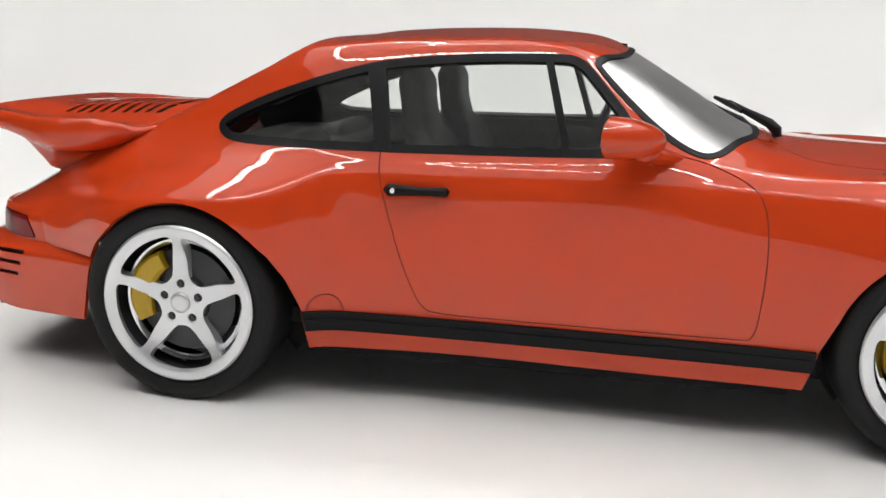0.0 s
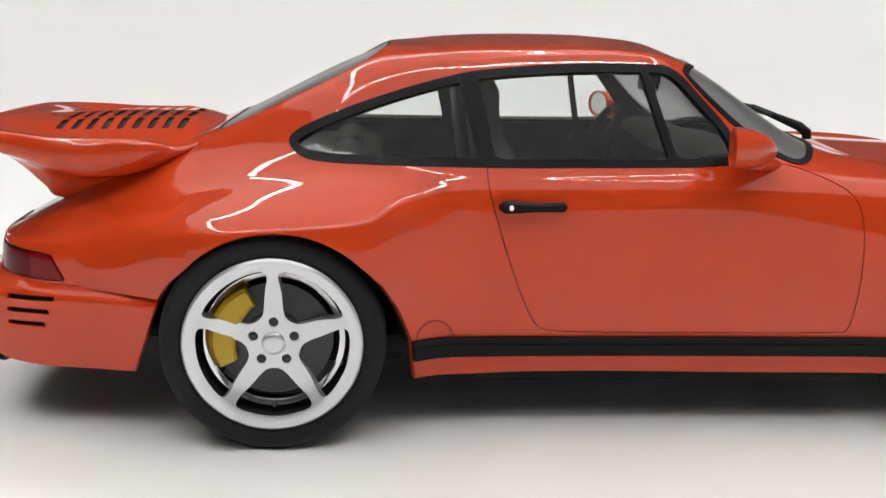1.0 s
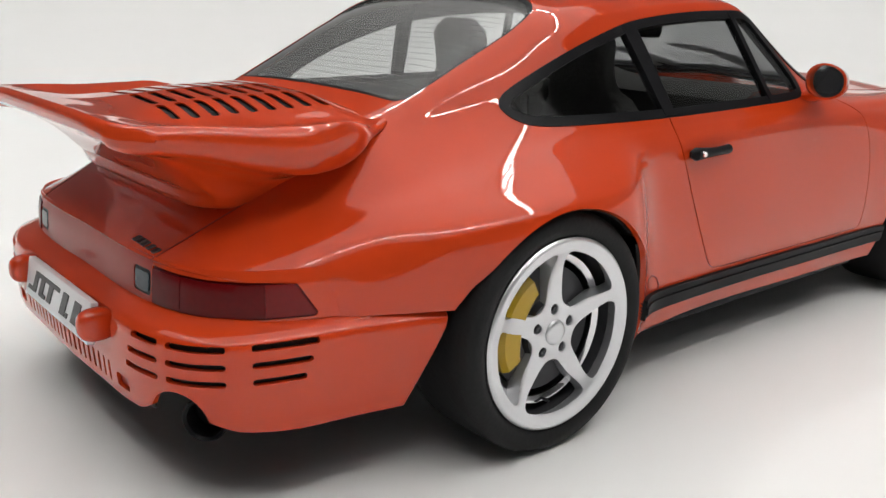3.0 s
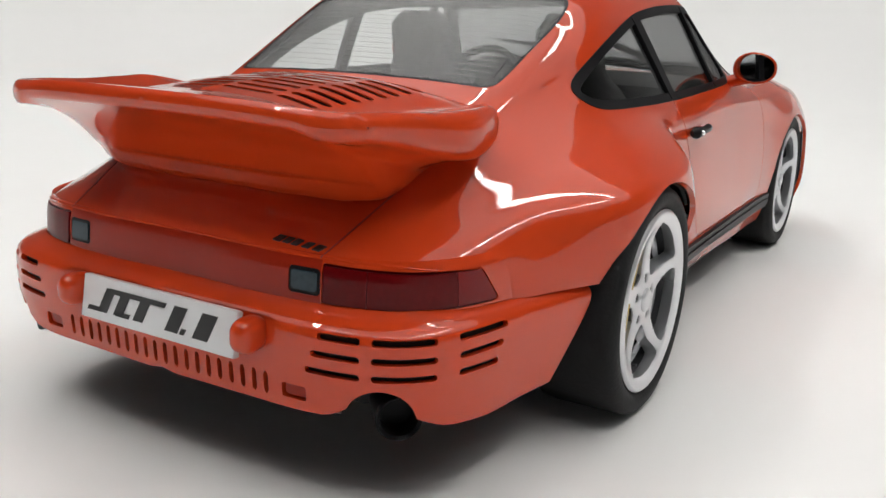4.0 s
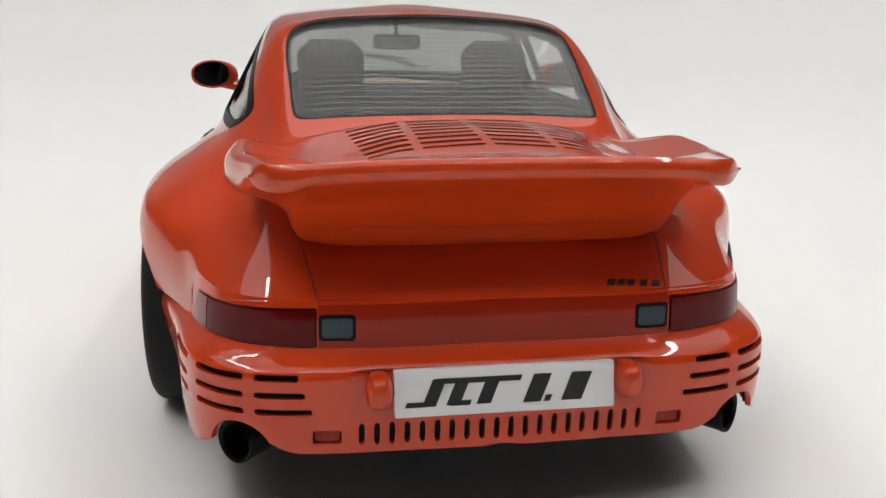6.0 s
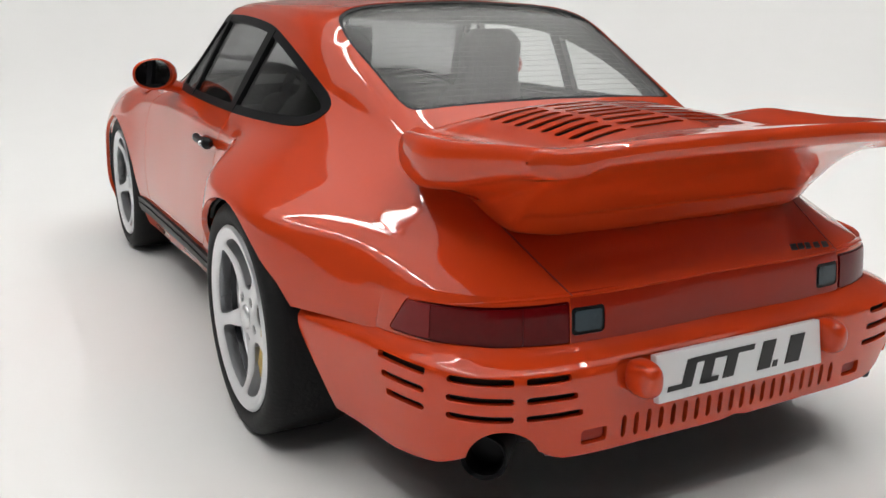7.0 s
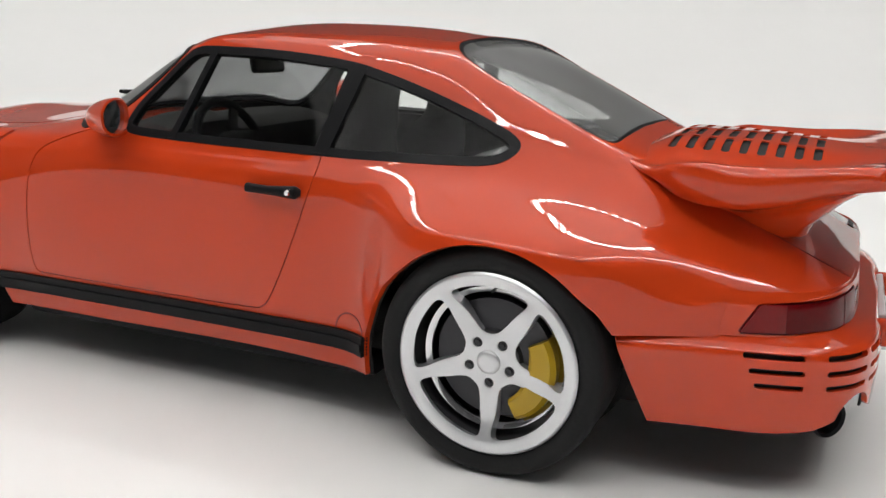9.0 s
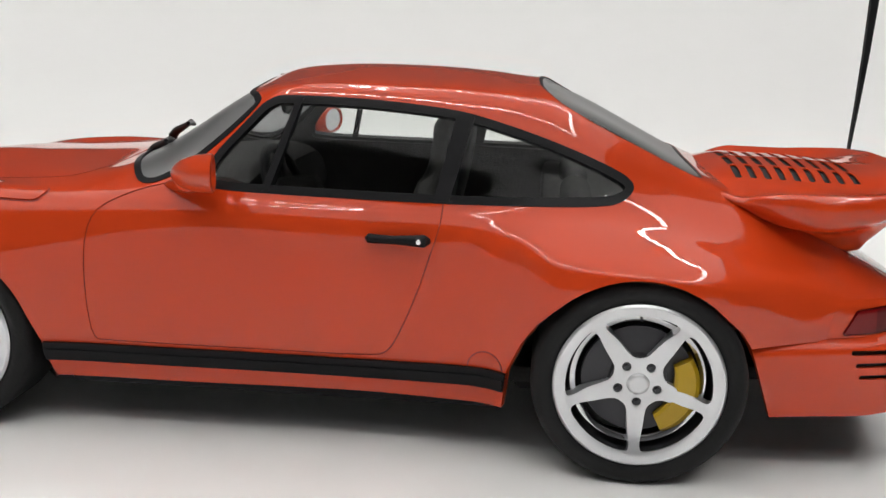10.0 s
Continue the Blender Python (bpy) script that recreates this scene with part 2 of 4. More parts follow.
def turned(bm, prof, n=48, m=None, axis="Y", loop=False):
    """A solid of revolution of a profile (radius, along) round the y axis; loop: the profile closes on itself."""
    rings = []
    for r, a in prof:
        ring = []
        for i in range(n):
            t = 2 * math.pi * i / n
            ring.append(bm.verts.new((r * math.cos(t), a, r * math.sin(t)) if axis == "Y" else (r * math.cos(t), r * math.sin(t), a)))
        rings.append(ring)
    for p, q in zip(rings, rings[1:] + rings[:1] if loop else rings[1:]):
        for i in range(n):
            bm.faces.new((p[i], p[(i + 1) % n], q[(i + 1) % n], q[i]))
    for ring, r in () if loop else ((rings[0], prof[0][0]), (rings[-1], prof[-1][0])):
        if r > 1e-6:
            bm.faces.new(ring)
    vs = [v for r in rings for v in r]
    if m is not None:
        bmesh.ops.transform(bm, matrix=m, verts=vs)
    return vs


def tube(bm, pts, r, n=10, flat=1.0):
    """A round bar along points; r a number or one for each point."""
    pts = [Vector(p) for p in pts]
    rr = [r] * len(pts) if not isinstance(r, (list, tuple)) else r
    rings = []
    for i, p in enumerate(pts):
        d = (pts[min(i + 1, len(pts) - 1)] - pts[max(i - 1, 0)]).normalized()
        u = d.cross(Vector((0, 0, 1)))
        u = u.normalized() if u.length > 1e-4 else Vector((1, 0, 0))
        w = u.cross(d).normalized()
        rings.append([bm.verts.new(p + (u * math.cos(2 * math.pi * k / n) + w * math.sin(2 * math.pi * k / n) * flat) * rr[i]) for k in range(n)])
    for p, q in zip(rings, rings[1:]):
        for k in range(n):
            bm.faces.new((p[k], p[(k + 1) % n], q[(k + 1) % n], q[k]))
    bm.faces.new(rings[0])
    bm.faces.new(rings[-1])


def empty(name):
    return new(name)


# ---- the set: a white photo box ----


def sweep_ground():
    """One bent white sheet: flat under the car, rising gently to a low rim all round."""
    n, bm, prev = 128, bmesh.new(), None
    for r, z in ((0.0, 0.0), (0.3, 0.0), (0.5, 0.0), (0.6, 0.001), (0.7, 0.006), (0.8, 0.020), (0.9, 0.048), (0.98, 0.085), (1.05, 0.13)):
        ring = [bm.verts.new((0, 0, 0))] if r == 0 else [bm.verts.new((r * math.cos(2 * math.pi * i / n), r * math.sin(2 * math.pi * i / n), z)) for i in range(n)]
        for i in range(n) if prev else ():
            if len(prev) == 1:
                bm.faces.new((prev[0], ring[i], ring[(i + 1) % n]))
            else:
                bm.faces.new((prev[i], ring[i], ring[(i + 1) % n], prev[(i + 1) % n]))
        prev = ring
    # the front of the box is open: the card ends there
    bmesh.ops.delete(bm, geom=[f for f in bm.faces if f.calc_center_median().x < -.45 and abs(f.calc_center_median().y) < -.8 * f.calc_center_median().x], context="FACES")
    ob = part("ground", bm, WHITE, scale=1.0)
    return tagged(ob, "seamless matt white card sweep for photographs", "backdrop", kind="structure")


sweep_ground()
# a room added out of view; each side's tone shapes the car's reflections
ROOM, CEILING = 2.2, 1.6
for name, lo, hi in (("unseen_wall_north", (-ROOM, ROOM, -.3), (ROOM, ROOM + .05, CEILING)), ("unseen_wall_south", (-ROOM, -ROOM - .05, -.3), (ROOM, -ROOM, CEILING)),
                     ("unseen_wall_east", (ROOM, -ROOM - .05, -.3), (ROOM + .05, ROOM + .05, CEILING)), ("unseen_wall_west", (-ROOM - .05, -ROOM - .05, -.3), (-ROOM, ROOM + .05, CEILING)),
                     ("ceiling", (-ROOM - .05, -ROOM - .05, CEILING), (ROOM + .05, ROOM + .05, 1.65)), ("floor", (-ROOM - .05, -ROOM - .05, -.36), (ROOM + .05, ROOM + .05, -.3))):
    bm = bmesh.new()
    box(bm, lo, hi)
    mat, tone = {"unseen_wall_west": (DIM, "dim grey"), "floor": (DIM, "dim grey"), "unseen_wall_north": (GREY, "mid grey"), "unseen_wall_south": (GREY, "mid grey")}.get(name, (WALL, "white"))
    tagged(part(name, bm, mat, scale=1.0, smooth=False), f"plain {tone} surface of an unseen room added round the sweep to tone reflections", "room", kind="structure")

for cx, cy, cz, sx, sy, power in LAMPS:
    LED = glowing("led_light", (1.0, 0.985, 0.955), power)
    strip = empty("lamp_panel")
    strip.location = (cx, cy, cz)
    tagged(strip, "white strip lamp hanging over the sweep" if sy < .1 else "broad white light panel under the ceiling", "lamp", "lamps over the sweep")
    bm = bmesh.new()
    box(bm, (-sx / 2 - 0.01, -sy / 2 - 0.01, 0), (sx / 2 + 0.01, sy / 2 + 0.01, 0.02), 0.003)
    part("housing", bm, WHITE, strip, scale=1.0)
    for ex in (-0.4, 0.4):
        bm = bmesh.new()
        ax, ay = (ex * sx, 0) if sx > sy else (0, ex * sy)
        turned(bm, [(0, 0.019), (0.006, 0.019), (0.006, CEILING - cz), (0, CEILING - cz)], 12, pose(ax, ay, 0), axis="Z")
        part("hanger", bm, WALL, strip, scale=1.0)
    # rows of square emitters with a narrow gap between them
    bm = bmesh.new()
    thin = min(sx, sy) < .1
    step, fill = (LED_STEP, .28) if thin else (9.0, .5)
    nx, ny = (max(1, round(v / step)) if not thin or v > .1 else 1 for v in (sx, sy))
    for i in range(nx):
        for j in range(ny):
            ax, ay = (i + .5) / nx * sx - sx / 2, (j + .5) / ny * sy - sy / 2
            fx, fy = (fill, .40) if sx > sy else (.40, fill)
            box(bm, (ax - sx / nx * fx, ay - sy / ny * fy, -0.004), (ax + sx / nx * fx, ay + sy / ny * fy, -0.0005))
    part("diffuser", bm, LED, strip, "glowing white diffuser", smooth=False, scale=1.0)

# ---- the car ----
car = tagged(empty("model_car"), "glossy orange-red scale model of a rear-engined sports coupe on white card", "model car")

ROWS = (
    ((-.88, .69, .25), (-.5, .74, .2), (0, .88, .19), (.22, .872, .19), (.30, .855, .19), (.36, .822, .19), (.43, .772, .19), (.6, .744, .19), (1.5, .740, .19), (1.9, .75, .19), (2.3, .80, .19), (2.7, .77, .20), (3.0, .60, .25)),
    ((-.88, .70, .33), (-.5, .765, .3), (0, .898, .30), (.22, .892, .29), (.30, .878, .285), (.36, .845, .28), (.43, .790, .27), (.5, .769, .265), (.6, .762, .26), (1.5, .758, .26), (1.9, .768, .26), (2.3, .822, .28), (2.7, .80, .28), (3.0, .66, .3)),
    ((-.88, .705, .42), (-.5, .785, .44), (-.35, .828, .440), (-.2, .886, .455), (-.1, .902, .463), (0, .910, .47), (.2, .908, .47), (.29, .892, .467), (.35, .855, .462), (.42, .794, .457), (.49, .780, .440), (.6, .774, .41), (.8, .774, .41), (1.5, .772, .41), (1.9, .782, .44), (2.3, .833, .46), (2.7, .80, .45), (3.0, .68, .42)),
    ((-.88, .705, .485), (-.5, .780, .552), (-.35, .824, .584), (-.2, .879, .612), (-.1, .893, .624), (0, .897, .632), (.2, .890, .640), (.28, .873, .640), (.34, .836, .636), (.41, .783, .632), (.48, .758, .630), (.6, .753, .63), (.8, .752, .63), (1.5, .749, .63), (1.9, .77, .63), (2.3, .812, .64), (2.7, .77, .6), (3.0, .62, .52)),
    ((-.88, .69, .53), (-.5, .742, .612), (-.35, .793, .638), (-.2, .843, .664), (-.1, .857, .675), (0, .862, .683), (.2, .857, .695), (.28, .841, .703), (.34, .803, .716), (.41, .755, .729), (.55, .738, .737), (.8, .735, .742), (1.5, .731, .745), (1.9, .74, .745), (2.3, .745, .755), (2.7, .70, .705), (3.0, .52, .57)),
    ((-.88, .625, .545), (-.5, .678, .637), (-.35, .712, .670), (-.2, .745, .704), (-.1, .757, .722), (0, .764, .737), (.2, .766, .751), (.28, .760, .756), (.34, .742, .765), (.41, .720, .774), (.55, .715, .778), (.8, .713, .781), (1.5, .710, .786),
     (1.9, .714, .775), (2.3, .695, .787), (2.7, .637, .735), (3.0, .46, .585)),
    ((-.88, .56, .556), (-.5, .608, .660), (-.2, .645, .738), (0, .668, .783), (.2, .672, .806), (.4, .683, .814), (.6, .692, .816), (.8, .69, .817), (1.3, .684, .822), (1.5, .686, .822), (1.75, .685, .80), (2.0, .68, .80), (2.3, .64, .812), (2.7, .57, .757), (3.0, .40, .6)),
    ((-.88, .42, .56), (-.5, .50, .735), (-.2, .525, .820), (-.05, .548, .862), (.1, .577, .915), (.25, .570, .985), (.4, .558, 1.045), (.6, .544, 1.094), (.85, .534, 1.117), (1.05, .530, 1.123), (1.18, .530, 1.117), (1.3, .575, 1.01), (1.42, .628, .90), (1.55, .650, .85), (1.75, .60, .83), (2.0, .54, .815), (2.3, .50, .80), (2.7, .42, .765), (3.0, .28, .61)),
    ((-.88, .31, .561), (-.5, .418, .758), (-.2, .486, .859), (-.05, .505, .919), (.1, .525, .982), (.25, .525, 1.058), (.4, .517, 1.108), (.6, .508, 1.136), (.85, .499, 1.152), (1.05, .495, 1.156), (1.18, .497, 1.145),
     (1.3, .514, 1.072), (1.42, .547, .981), (1.55, .557, .915), (1.75, .505, .856), (2.0, .435, .827), (2.3, .40, .811), (2.7, .335, .778), (3.0, .215, .621)),
    ((-.88, .2, .562), (-.5, .33, .775), (-.2, .43, .885), (0, .445, .985), (.2, .45, 1.083), (.33, .452, 1.130), (.5, .455, 1.152), (.8, .448, 1.166), (1.05, .445, 1.168), (1.2, .445, 1.152), (1.35, .44, 1.09), (1.5, .455, .995), (1.65, .44, .91), (1.78, .40, .86), (2.0, .33, .835), (2.3, .30, .82), (2.7, .25, .79), (3.0, .15, .63)),
    ((-.88, 0, .562), (-.5, 0, .79), (-.2, 0, .893), (0, 0, .995), (.2, 0, 1.095), (.33, 0, 1.155), (.42, 0, 1.18), (.6, 0, 1.2), (.85, 0, 1.210), (1.1, 0, 1.205), (1.3, 0, 1.175), (1.4, 0, 1.12), (1.6, 0, 1.0), (1.75, 0, .905), (1.85, 0, .868), (2.0, 0, .852), (2.3, 0, .84), (2.7, 0, .81), (3.0, 0, .64)),
)
BOW = ((0, 0), (.30, 0), (.40, .008), (.50, .030), (.58, .070), (.635, .130), (.668, .195), (.688, .250), (.70, .285), (.80, .42), (1.0, .7))


def body_sheet():
    xs = np.concatenate([np.linspace(-.88, 1.95, 230), np.linspace(1.965, 3.0, 60)])
    rows = np.stack([np.concatenate([xs[:, None], curve(r, xs)], axis=1) for r in ROWS])
    G = across(rows, 148)
    t = np.clip((-.25 - G[:, :, 0]) / .63, 0, 1)
    G[:, :, 0] += t**1.3 * curve(BOW, G[:, 0, 1])[:, :1]
    # the tail is evened out more than the wing's front and the doors
    w = np.clip((.12 - G[:, :, :1]) / .25, 0, 1)
    G = w * eased(G, 2.5, 4.0) + (1 - w) * eased(G, 1.9, 3.2)
    # the roof's rear edge stands proud of the rear window
    flat = G.reshape(-1, 3)
    d = inside(BACKLIGHT, flat[:, :2])
    rise = np.where(d > -.012, np.clip(1 - np.maximum(d, 0) / .12, 0, 1) ** 2, np.clip(1 + (d + .012) / .02, 0, 1))
    flat[:, 2] += np.where(flat[:, 2] > .85, .014 * rise * np.clip((flat[:, 0] - .16) / .15, 0, 1), 0)
    return Sheet.grid(flat.reshape(G.shape), core=(1.0, 0, .2))


ARCH_R, ARCH_F = (0.012, 0.314, 0.340), (2.298, 0.315, 0.335)


def ring_value(s, c):
    return np.hypot(s.V[:, 0] - c[0], s.V[:, 2] - c[1]) - c[2]


WINDOW = rounded([(.022, .872), (.050, .838), (.11, .820), (.35, .818), (.62, .818), (1.11, .825), (1.36, .833), (1.40, .85), (1.38, .93), (1.29, 1.03), (1.21, 1.118), (1.12, 1.124),
                  (.86, 1.117), (.60, 1.093), (.48, 1.065), (.346, 1.025), (.213, .977), (.115, .935), (.050, .902)], 2)
DOOR = rounded([(.615, .90), (.615, .83), (.618, .76), (.648, .66), (.687, .54), (.73, .43), (.775, .345), (.83, .332), (1.2, .330), (1.72, .332), (1.757, .335), (1.77, .45), (1.775, .60), (1.765, .70),
                (1.735, .765), (1.66, .805), (1.55, .84), (1.40, .86), (1.3, .90)], 2)
SCREEN = rounded([(1.20, -.2), (1.345, -.2), (1.345, 0), (1.34, .2), (1.32, .36), (1.265, .47), (1.24, .52), (1.30, .555), (1.42, .605), (1.53, .65), (1.60, .655), (1.66, .60), (1.745, .40), (1.79, .2), (1.80, 0), (1.80, -.2)][1:], 2)
BACKLIGHT = rounded([(.345, -.1), (.345, 0), (.34, .2), (.325, .34), (.29, .43), (.24, .462), (.13, .468), (0, .458), (-.15, .452), (-.20, .440), (-.212, .40), (-.205, .2), (-.20, 0), (-.20, -.1)], 2)

SCREEN_GLASS = SCREEN + 0
step = np.roll(SCREEN_GLASS, -1, axis=0) - np.roll(SCREEN_GLASS, 1, axis=0)
nrm = np.stack([step[:, 1], -step[:, 0]], axis=1) / np.maximum(np.linalg.norm(step, axis=1, keepdims=True), 1e-9)
nrm *= np.sign(((SCREEN_GLASS - SCREEN_GLASS.mean(axis=0)) * nrm).sum(axis=1, keepdims=True))
SCREEN_GLASS -= nrm * .018
BACK_GLASS = rounded([(.330, -.1), (.330, 0), (.326, .2), (.312, .328), (.279, .420), (.230, .455), (.12, .461), (0, .452), (-.145, .446), (-.19, .434), (-.203, .39), (-.190, .2), (-.186, 0), (-.186, -.1)], 2)

plan = lambda s: s.V[:, :2]
shell = body_sheet()
for c in (ARCH_R, ARCH_F):
    shell = shell.cut(-ring_value(shell, c))
# in front of the rear wheel the opening widens towards the ground
shell = shell.cut(np.where((shell.V[:, 0] > .1) & (shell.V[:, 0] < .9) & (shell.V[:, 2] < .56), np.interp(shell.V[:, 2], [.18, .22, .33, .43, .50, .55], [.412, .408, .396, .355, .31, .258]) - shell.V[:, 0], -1.0))
back = (shell.V[:, 0] > -.6) & (shell.V[:, 0] < -.1) & (shell.V[:, 2] < .56)
shell = shell.cut(np.where(back, shell.V[:, 0] - np.interp(shell.V[:, 2], [.44, .50, .56], [-.328, -.288, -.2206]), -1.0))
fore = (shell.V[:, 0] > 1.5) & (shell.V[:, 0] < 2.3) & (shell.V[:, 2] < .42)
shell = shell.cut(np.where(fore, shell.V[:, 0] - np.interp(shell.V[:, 2], [.18, .26, .32, .42], [1.905, 1.925, 1.937, 1.98]), -1.0))
# the rear bumper takes over below its seam; between arch and sill the wing ends at the sill's rear end
shell = shell.cut(np.where(shell.V[:, 0] < 0.0, 0.445 - shell.V[:, 2], -1.0))

full = shell


def opening(s, poly, grow):
    return inside(poly, plan(s)) - grow


# keep the plan outlines to the upper skin
high = lambda s, lo: s.V[:, 2] > lo

def cut_plan(s, poly, grow, keep_in, lo):
    v = opening(s, poly, grow)
    v = np.where(high(s, lo), v, 0.5)
    return s.cut(v if keep_in else -v)


body = full.without(WINDOW, 0.0)
body = cut_plan(body, SCREEN, 0.0, False, .80)
body = cut_plan(body, BACKLIGHT, 0.0, False, .80)
door_sheet = body.within(DOOR, -.0018)
body_rest = body.cut(.0018 - np.where(body.V[:, 2] < .845, inside(DOOR, body.P), 1.0))
door_sheet = door_sheet.cut(door_sheet.V[:, 2] - .845)
shut = body.limit(lambda s: s.V[:, 2] - .86, lambda s: inside(DOOR, s.P) - .014, lambda s: -.014 - inside(DOOR, s.P))

whole = body_rest.joined(body_rest.mirrored())
plate("body", whole, PAINT, car, "glossy orange-red bodyshell with wide rear wings", 0.0, -.016)
for side, flip in (("r", True), ("l", False)):
    s = door_sheet.mirrored() if flip else door_sheet
    plate("door", s, PAINT, car, "closed orange-red door", 0.0, -.014)
    s = shut.mirrored() if flip else shut
    plate("shut_line", s, GAP, car, "dark narrow gap round the door", -.004, -.012)
    for poly, inner_grow, name in ((WINDOW, -.023, "side_window"),):
        g = full.within(poly, 0.002)
        fr = g.without(poly, inner_grow)
        gl = g.within(poly, inner_grow + .004)
        if flip:
            fr, gl = fr.mirrored(), gl.mirrored()
        plate("window_frame", fr, BLACK, car, "black window surround", .002, -.02)
        ob = plate(name, gl, GLASS, car, "clear side window", -.004, -.008)
        ob.visible_shadow = False
for poly, name, lab in ((SCREEN, "windscreen", "clear curved windscreen"), (BACKLIGHT, "rear_window", "clear sloping rear window")):
    g = cut_plan(full, poly, .002, True, .80)
    clear_part = SCREEN_GLASS if poly is SCREEN else BACK_GLASS
    fr = cut_plan(g, clear_part, 0.0, False, .80)
    gl = cut_plan(g, clear_part, .003, True, .80)
    plate("window_seal", fr.joined(fr.mirrored()), BLACK, car, "black rubber window seal", .003 if poly is SCREEN else -.002, -.02)
    ob = plate(name, gl.joined(gl.mirrored()), SMOKE if poly is BACKLIGHT else SCREENS, car, lab, -.004, -.008)
    ob.visible_shadow = False
    if poly is BACKLIGHT:
        for i in range(17):
            at = -.15 + i * .0262
            w = gl.limit(lambda s: s.V[:, 0] - at - .0004, lambda s: at - .0004 - s.V[:, 0], lambda s: s.V[:, 1] - .405)
            plate("heater_wire", w.joined(w.mirrored()), WIRE, ob, "thin pale heater wire on the glass", -.0086, -.0098)

# ---- tail ----
BPLAN = ((0, -.965), (.25, -.958), (.42, -.953), (.50, -.942), (.56, -.925), (.628, -.887), (.679, -.828), (.711, -.75), (.734, -.66), (.756, -.55), (.790, -.42), (.824, -.30))
LPLAN = ((0, -.886), (.3, -.884), (.4, -.877), (.5, -.855), (.58, -.815), (.635, -.755), (.668, -.69), (.688, -.635), (.702, -.588), (.706, -.565), (.692, -.535))


def tail_path(n, pts=BPLAN):
    """A line in plan from the middle of the tail round to the wheel, evenly stepped; with its outward normals and lengths."""
    p = np.array(pts, float)
    d = np.concatenate([[0], np.cumsum(np.hypot(*np.diff(p, axis=0).T))])
    s = np.linspace(0, d[-1], n)
    q = curve([(a, *b) for a, b in zip(d, p)], s)
    t = np.gradient(q, axis=0)
    t[0] = (1, 0)
    t /= np.linalg.norm(t, axis=1, keepdims=True)
    return q, np.stack([t[:, 1], -t[:, 0]], axis=1), s


def tail_sheet(profile, n=200, m=70, pts=BPLAN):
    """A profile (height, set-out) drawn along the tail's line. Flat coordinates: length along the line, height."""
    q, nrm, s = tail_path(n, pts)
    pr = np.array(profile, float)
    pf = curve([(i, *r) for i, r in enumerate(pr)], np.linspace(0, len(pr) - 1, m))
    G = np.zeros((n, m, 3))
    G[:, :, 0] = q[:, None, 1] + nrm[:, None, 1] * pf[None, :, 1]
    G[:, :, 1] = q[:, None, 0] + nrm[:, None, 0] * pf[None, :, 1]
    G[0, :, 1] = 0
    G[:, :, 2] = pf[None, :, 0]
    P = np.stack([np.repeat(s[:, None], m, 1), G[:, :, 2]], axis=2)
    return Sheet.grid(G, P, core=(0, 0, .35))


def length_at(y0, pts=BPLAN):
    q, _, s = tail_path(400, pts)
    return float(np.interp(y0, q[:, 0], s))


def slot(a, b, z, h):
    return rrect(a, b, z - h, z + h, min(h, (b - a) / 2) * .6)


def both(s):
    return s.joined(s.mirrored())


BUMPER = ((.15, -.045), (.17, -.016), (.22, -.006), (.28, 0), (.34, .003), (.39, .003), (.42, -.001), (.436, -.014), (.446, -.033), (.455, -.056), (.462, -.078))
bumper = tail_sheet(BUMPER)
# a shallow recess round the plate
hollow = np.clip((.352 - np.abs(bumper.V[:, 1])) / .030, 0, 1) * np.clip((bumper.V[:, 2] - .318) / .030, 0, 1) * np.clip((.440 - bumper.V[:, 2]) / .022, 0, 1)
bumper.V[:, 0] += .020 * hollow * hollow * (3 - 2 * hollow)
# towards the wheel the flank draws in to the ground
bumper.V[:, 1] -= .17 * np.clip((bumper.V[:, 0] + .68) / .3, 0, 1) * np.clip(.40 - bumper.V[:, 2], 0, 1)
backing = bumper
low = rounded([(-.2, .238), (length_at(.44), .236), (length_at(.49), .246), (length_at(.525), .270), (length_at(.625), .270), (length_at(.66), .240), (length_at(.70), .212), (length_at(.78), .200), (1.6, .195), (1.6, .6), (-.2, .6)], 2)
bumper = bumper.within(low)
tail_pipe = (length_at(.588), .232)
bumper = bumper.cut(.080 - np.hypot(bumper.P[:, 0] - tail_pipe[0], bumper.P[:, 1] - tail_pipe[1]))
holes = []
for z, a, e in ((.417, .452, 0.0), (.378, .438, -.016), (.339, .424, -.032)):
    holes += [slot(length_at(a), length_at(.547), z, .0075), slot(length_at(.570), length_at(.676), z, .0075), slot(length_at(.700), length_at(.739) + e, z, .0075)]
for i in range(10):
    c = .0165 + i * .0335
    holes.append(slot(c - .0065, c + .0065, .283, .027))
marker = rrect(.362, .425, .262, .296, .004)
holes.append(marker)
for h in holes:
    bumper = bumper.without(h)
# its front edge slants back towards the ground, clear of the tyre
bumper = bumper.cut(bumper.V[:, 0] - np.interp(bumper.V[:, 2], [.19, .43, .47], [-.418, -.330, -.316]))
rear_bumper = plate("rear_bumper", both(bumper), PAINT, car, "orange-red rear bumper with rows of cut slots", 0.0, -.014)
# a dark sheet behind the slots gives their shade as colour
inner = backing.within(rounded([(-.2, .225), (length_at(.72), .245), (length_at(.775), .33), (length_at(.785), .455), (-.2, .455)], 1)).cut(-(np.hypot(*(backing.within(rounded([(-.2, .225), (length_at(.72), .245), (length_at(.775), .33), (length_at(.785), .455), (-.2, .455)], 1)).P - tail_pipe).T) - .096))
plate("slot_shade", both(inner), DARK, rear_bumper, "dark sheet standing in for the shade behind the bumper slots", -.018, -.024)
mk = backing.within(marker, -.004)
for s in (mk, mk.mirrored()):
    plate("reflector", s, BAND, rear_bumper, "small red reflector in the bumper", -.008, -.014)

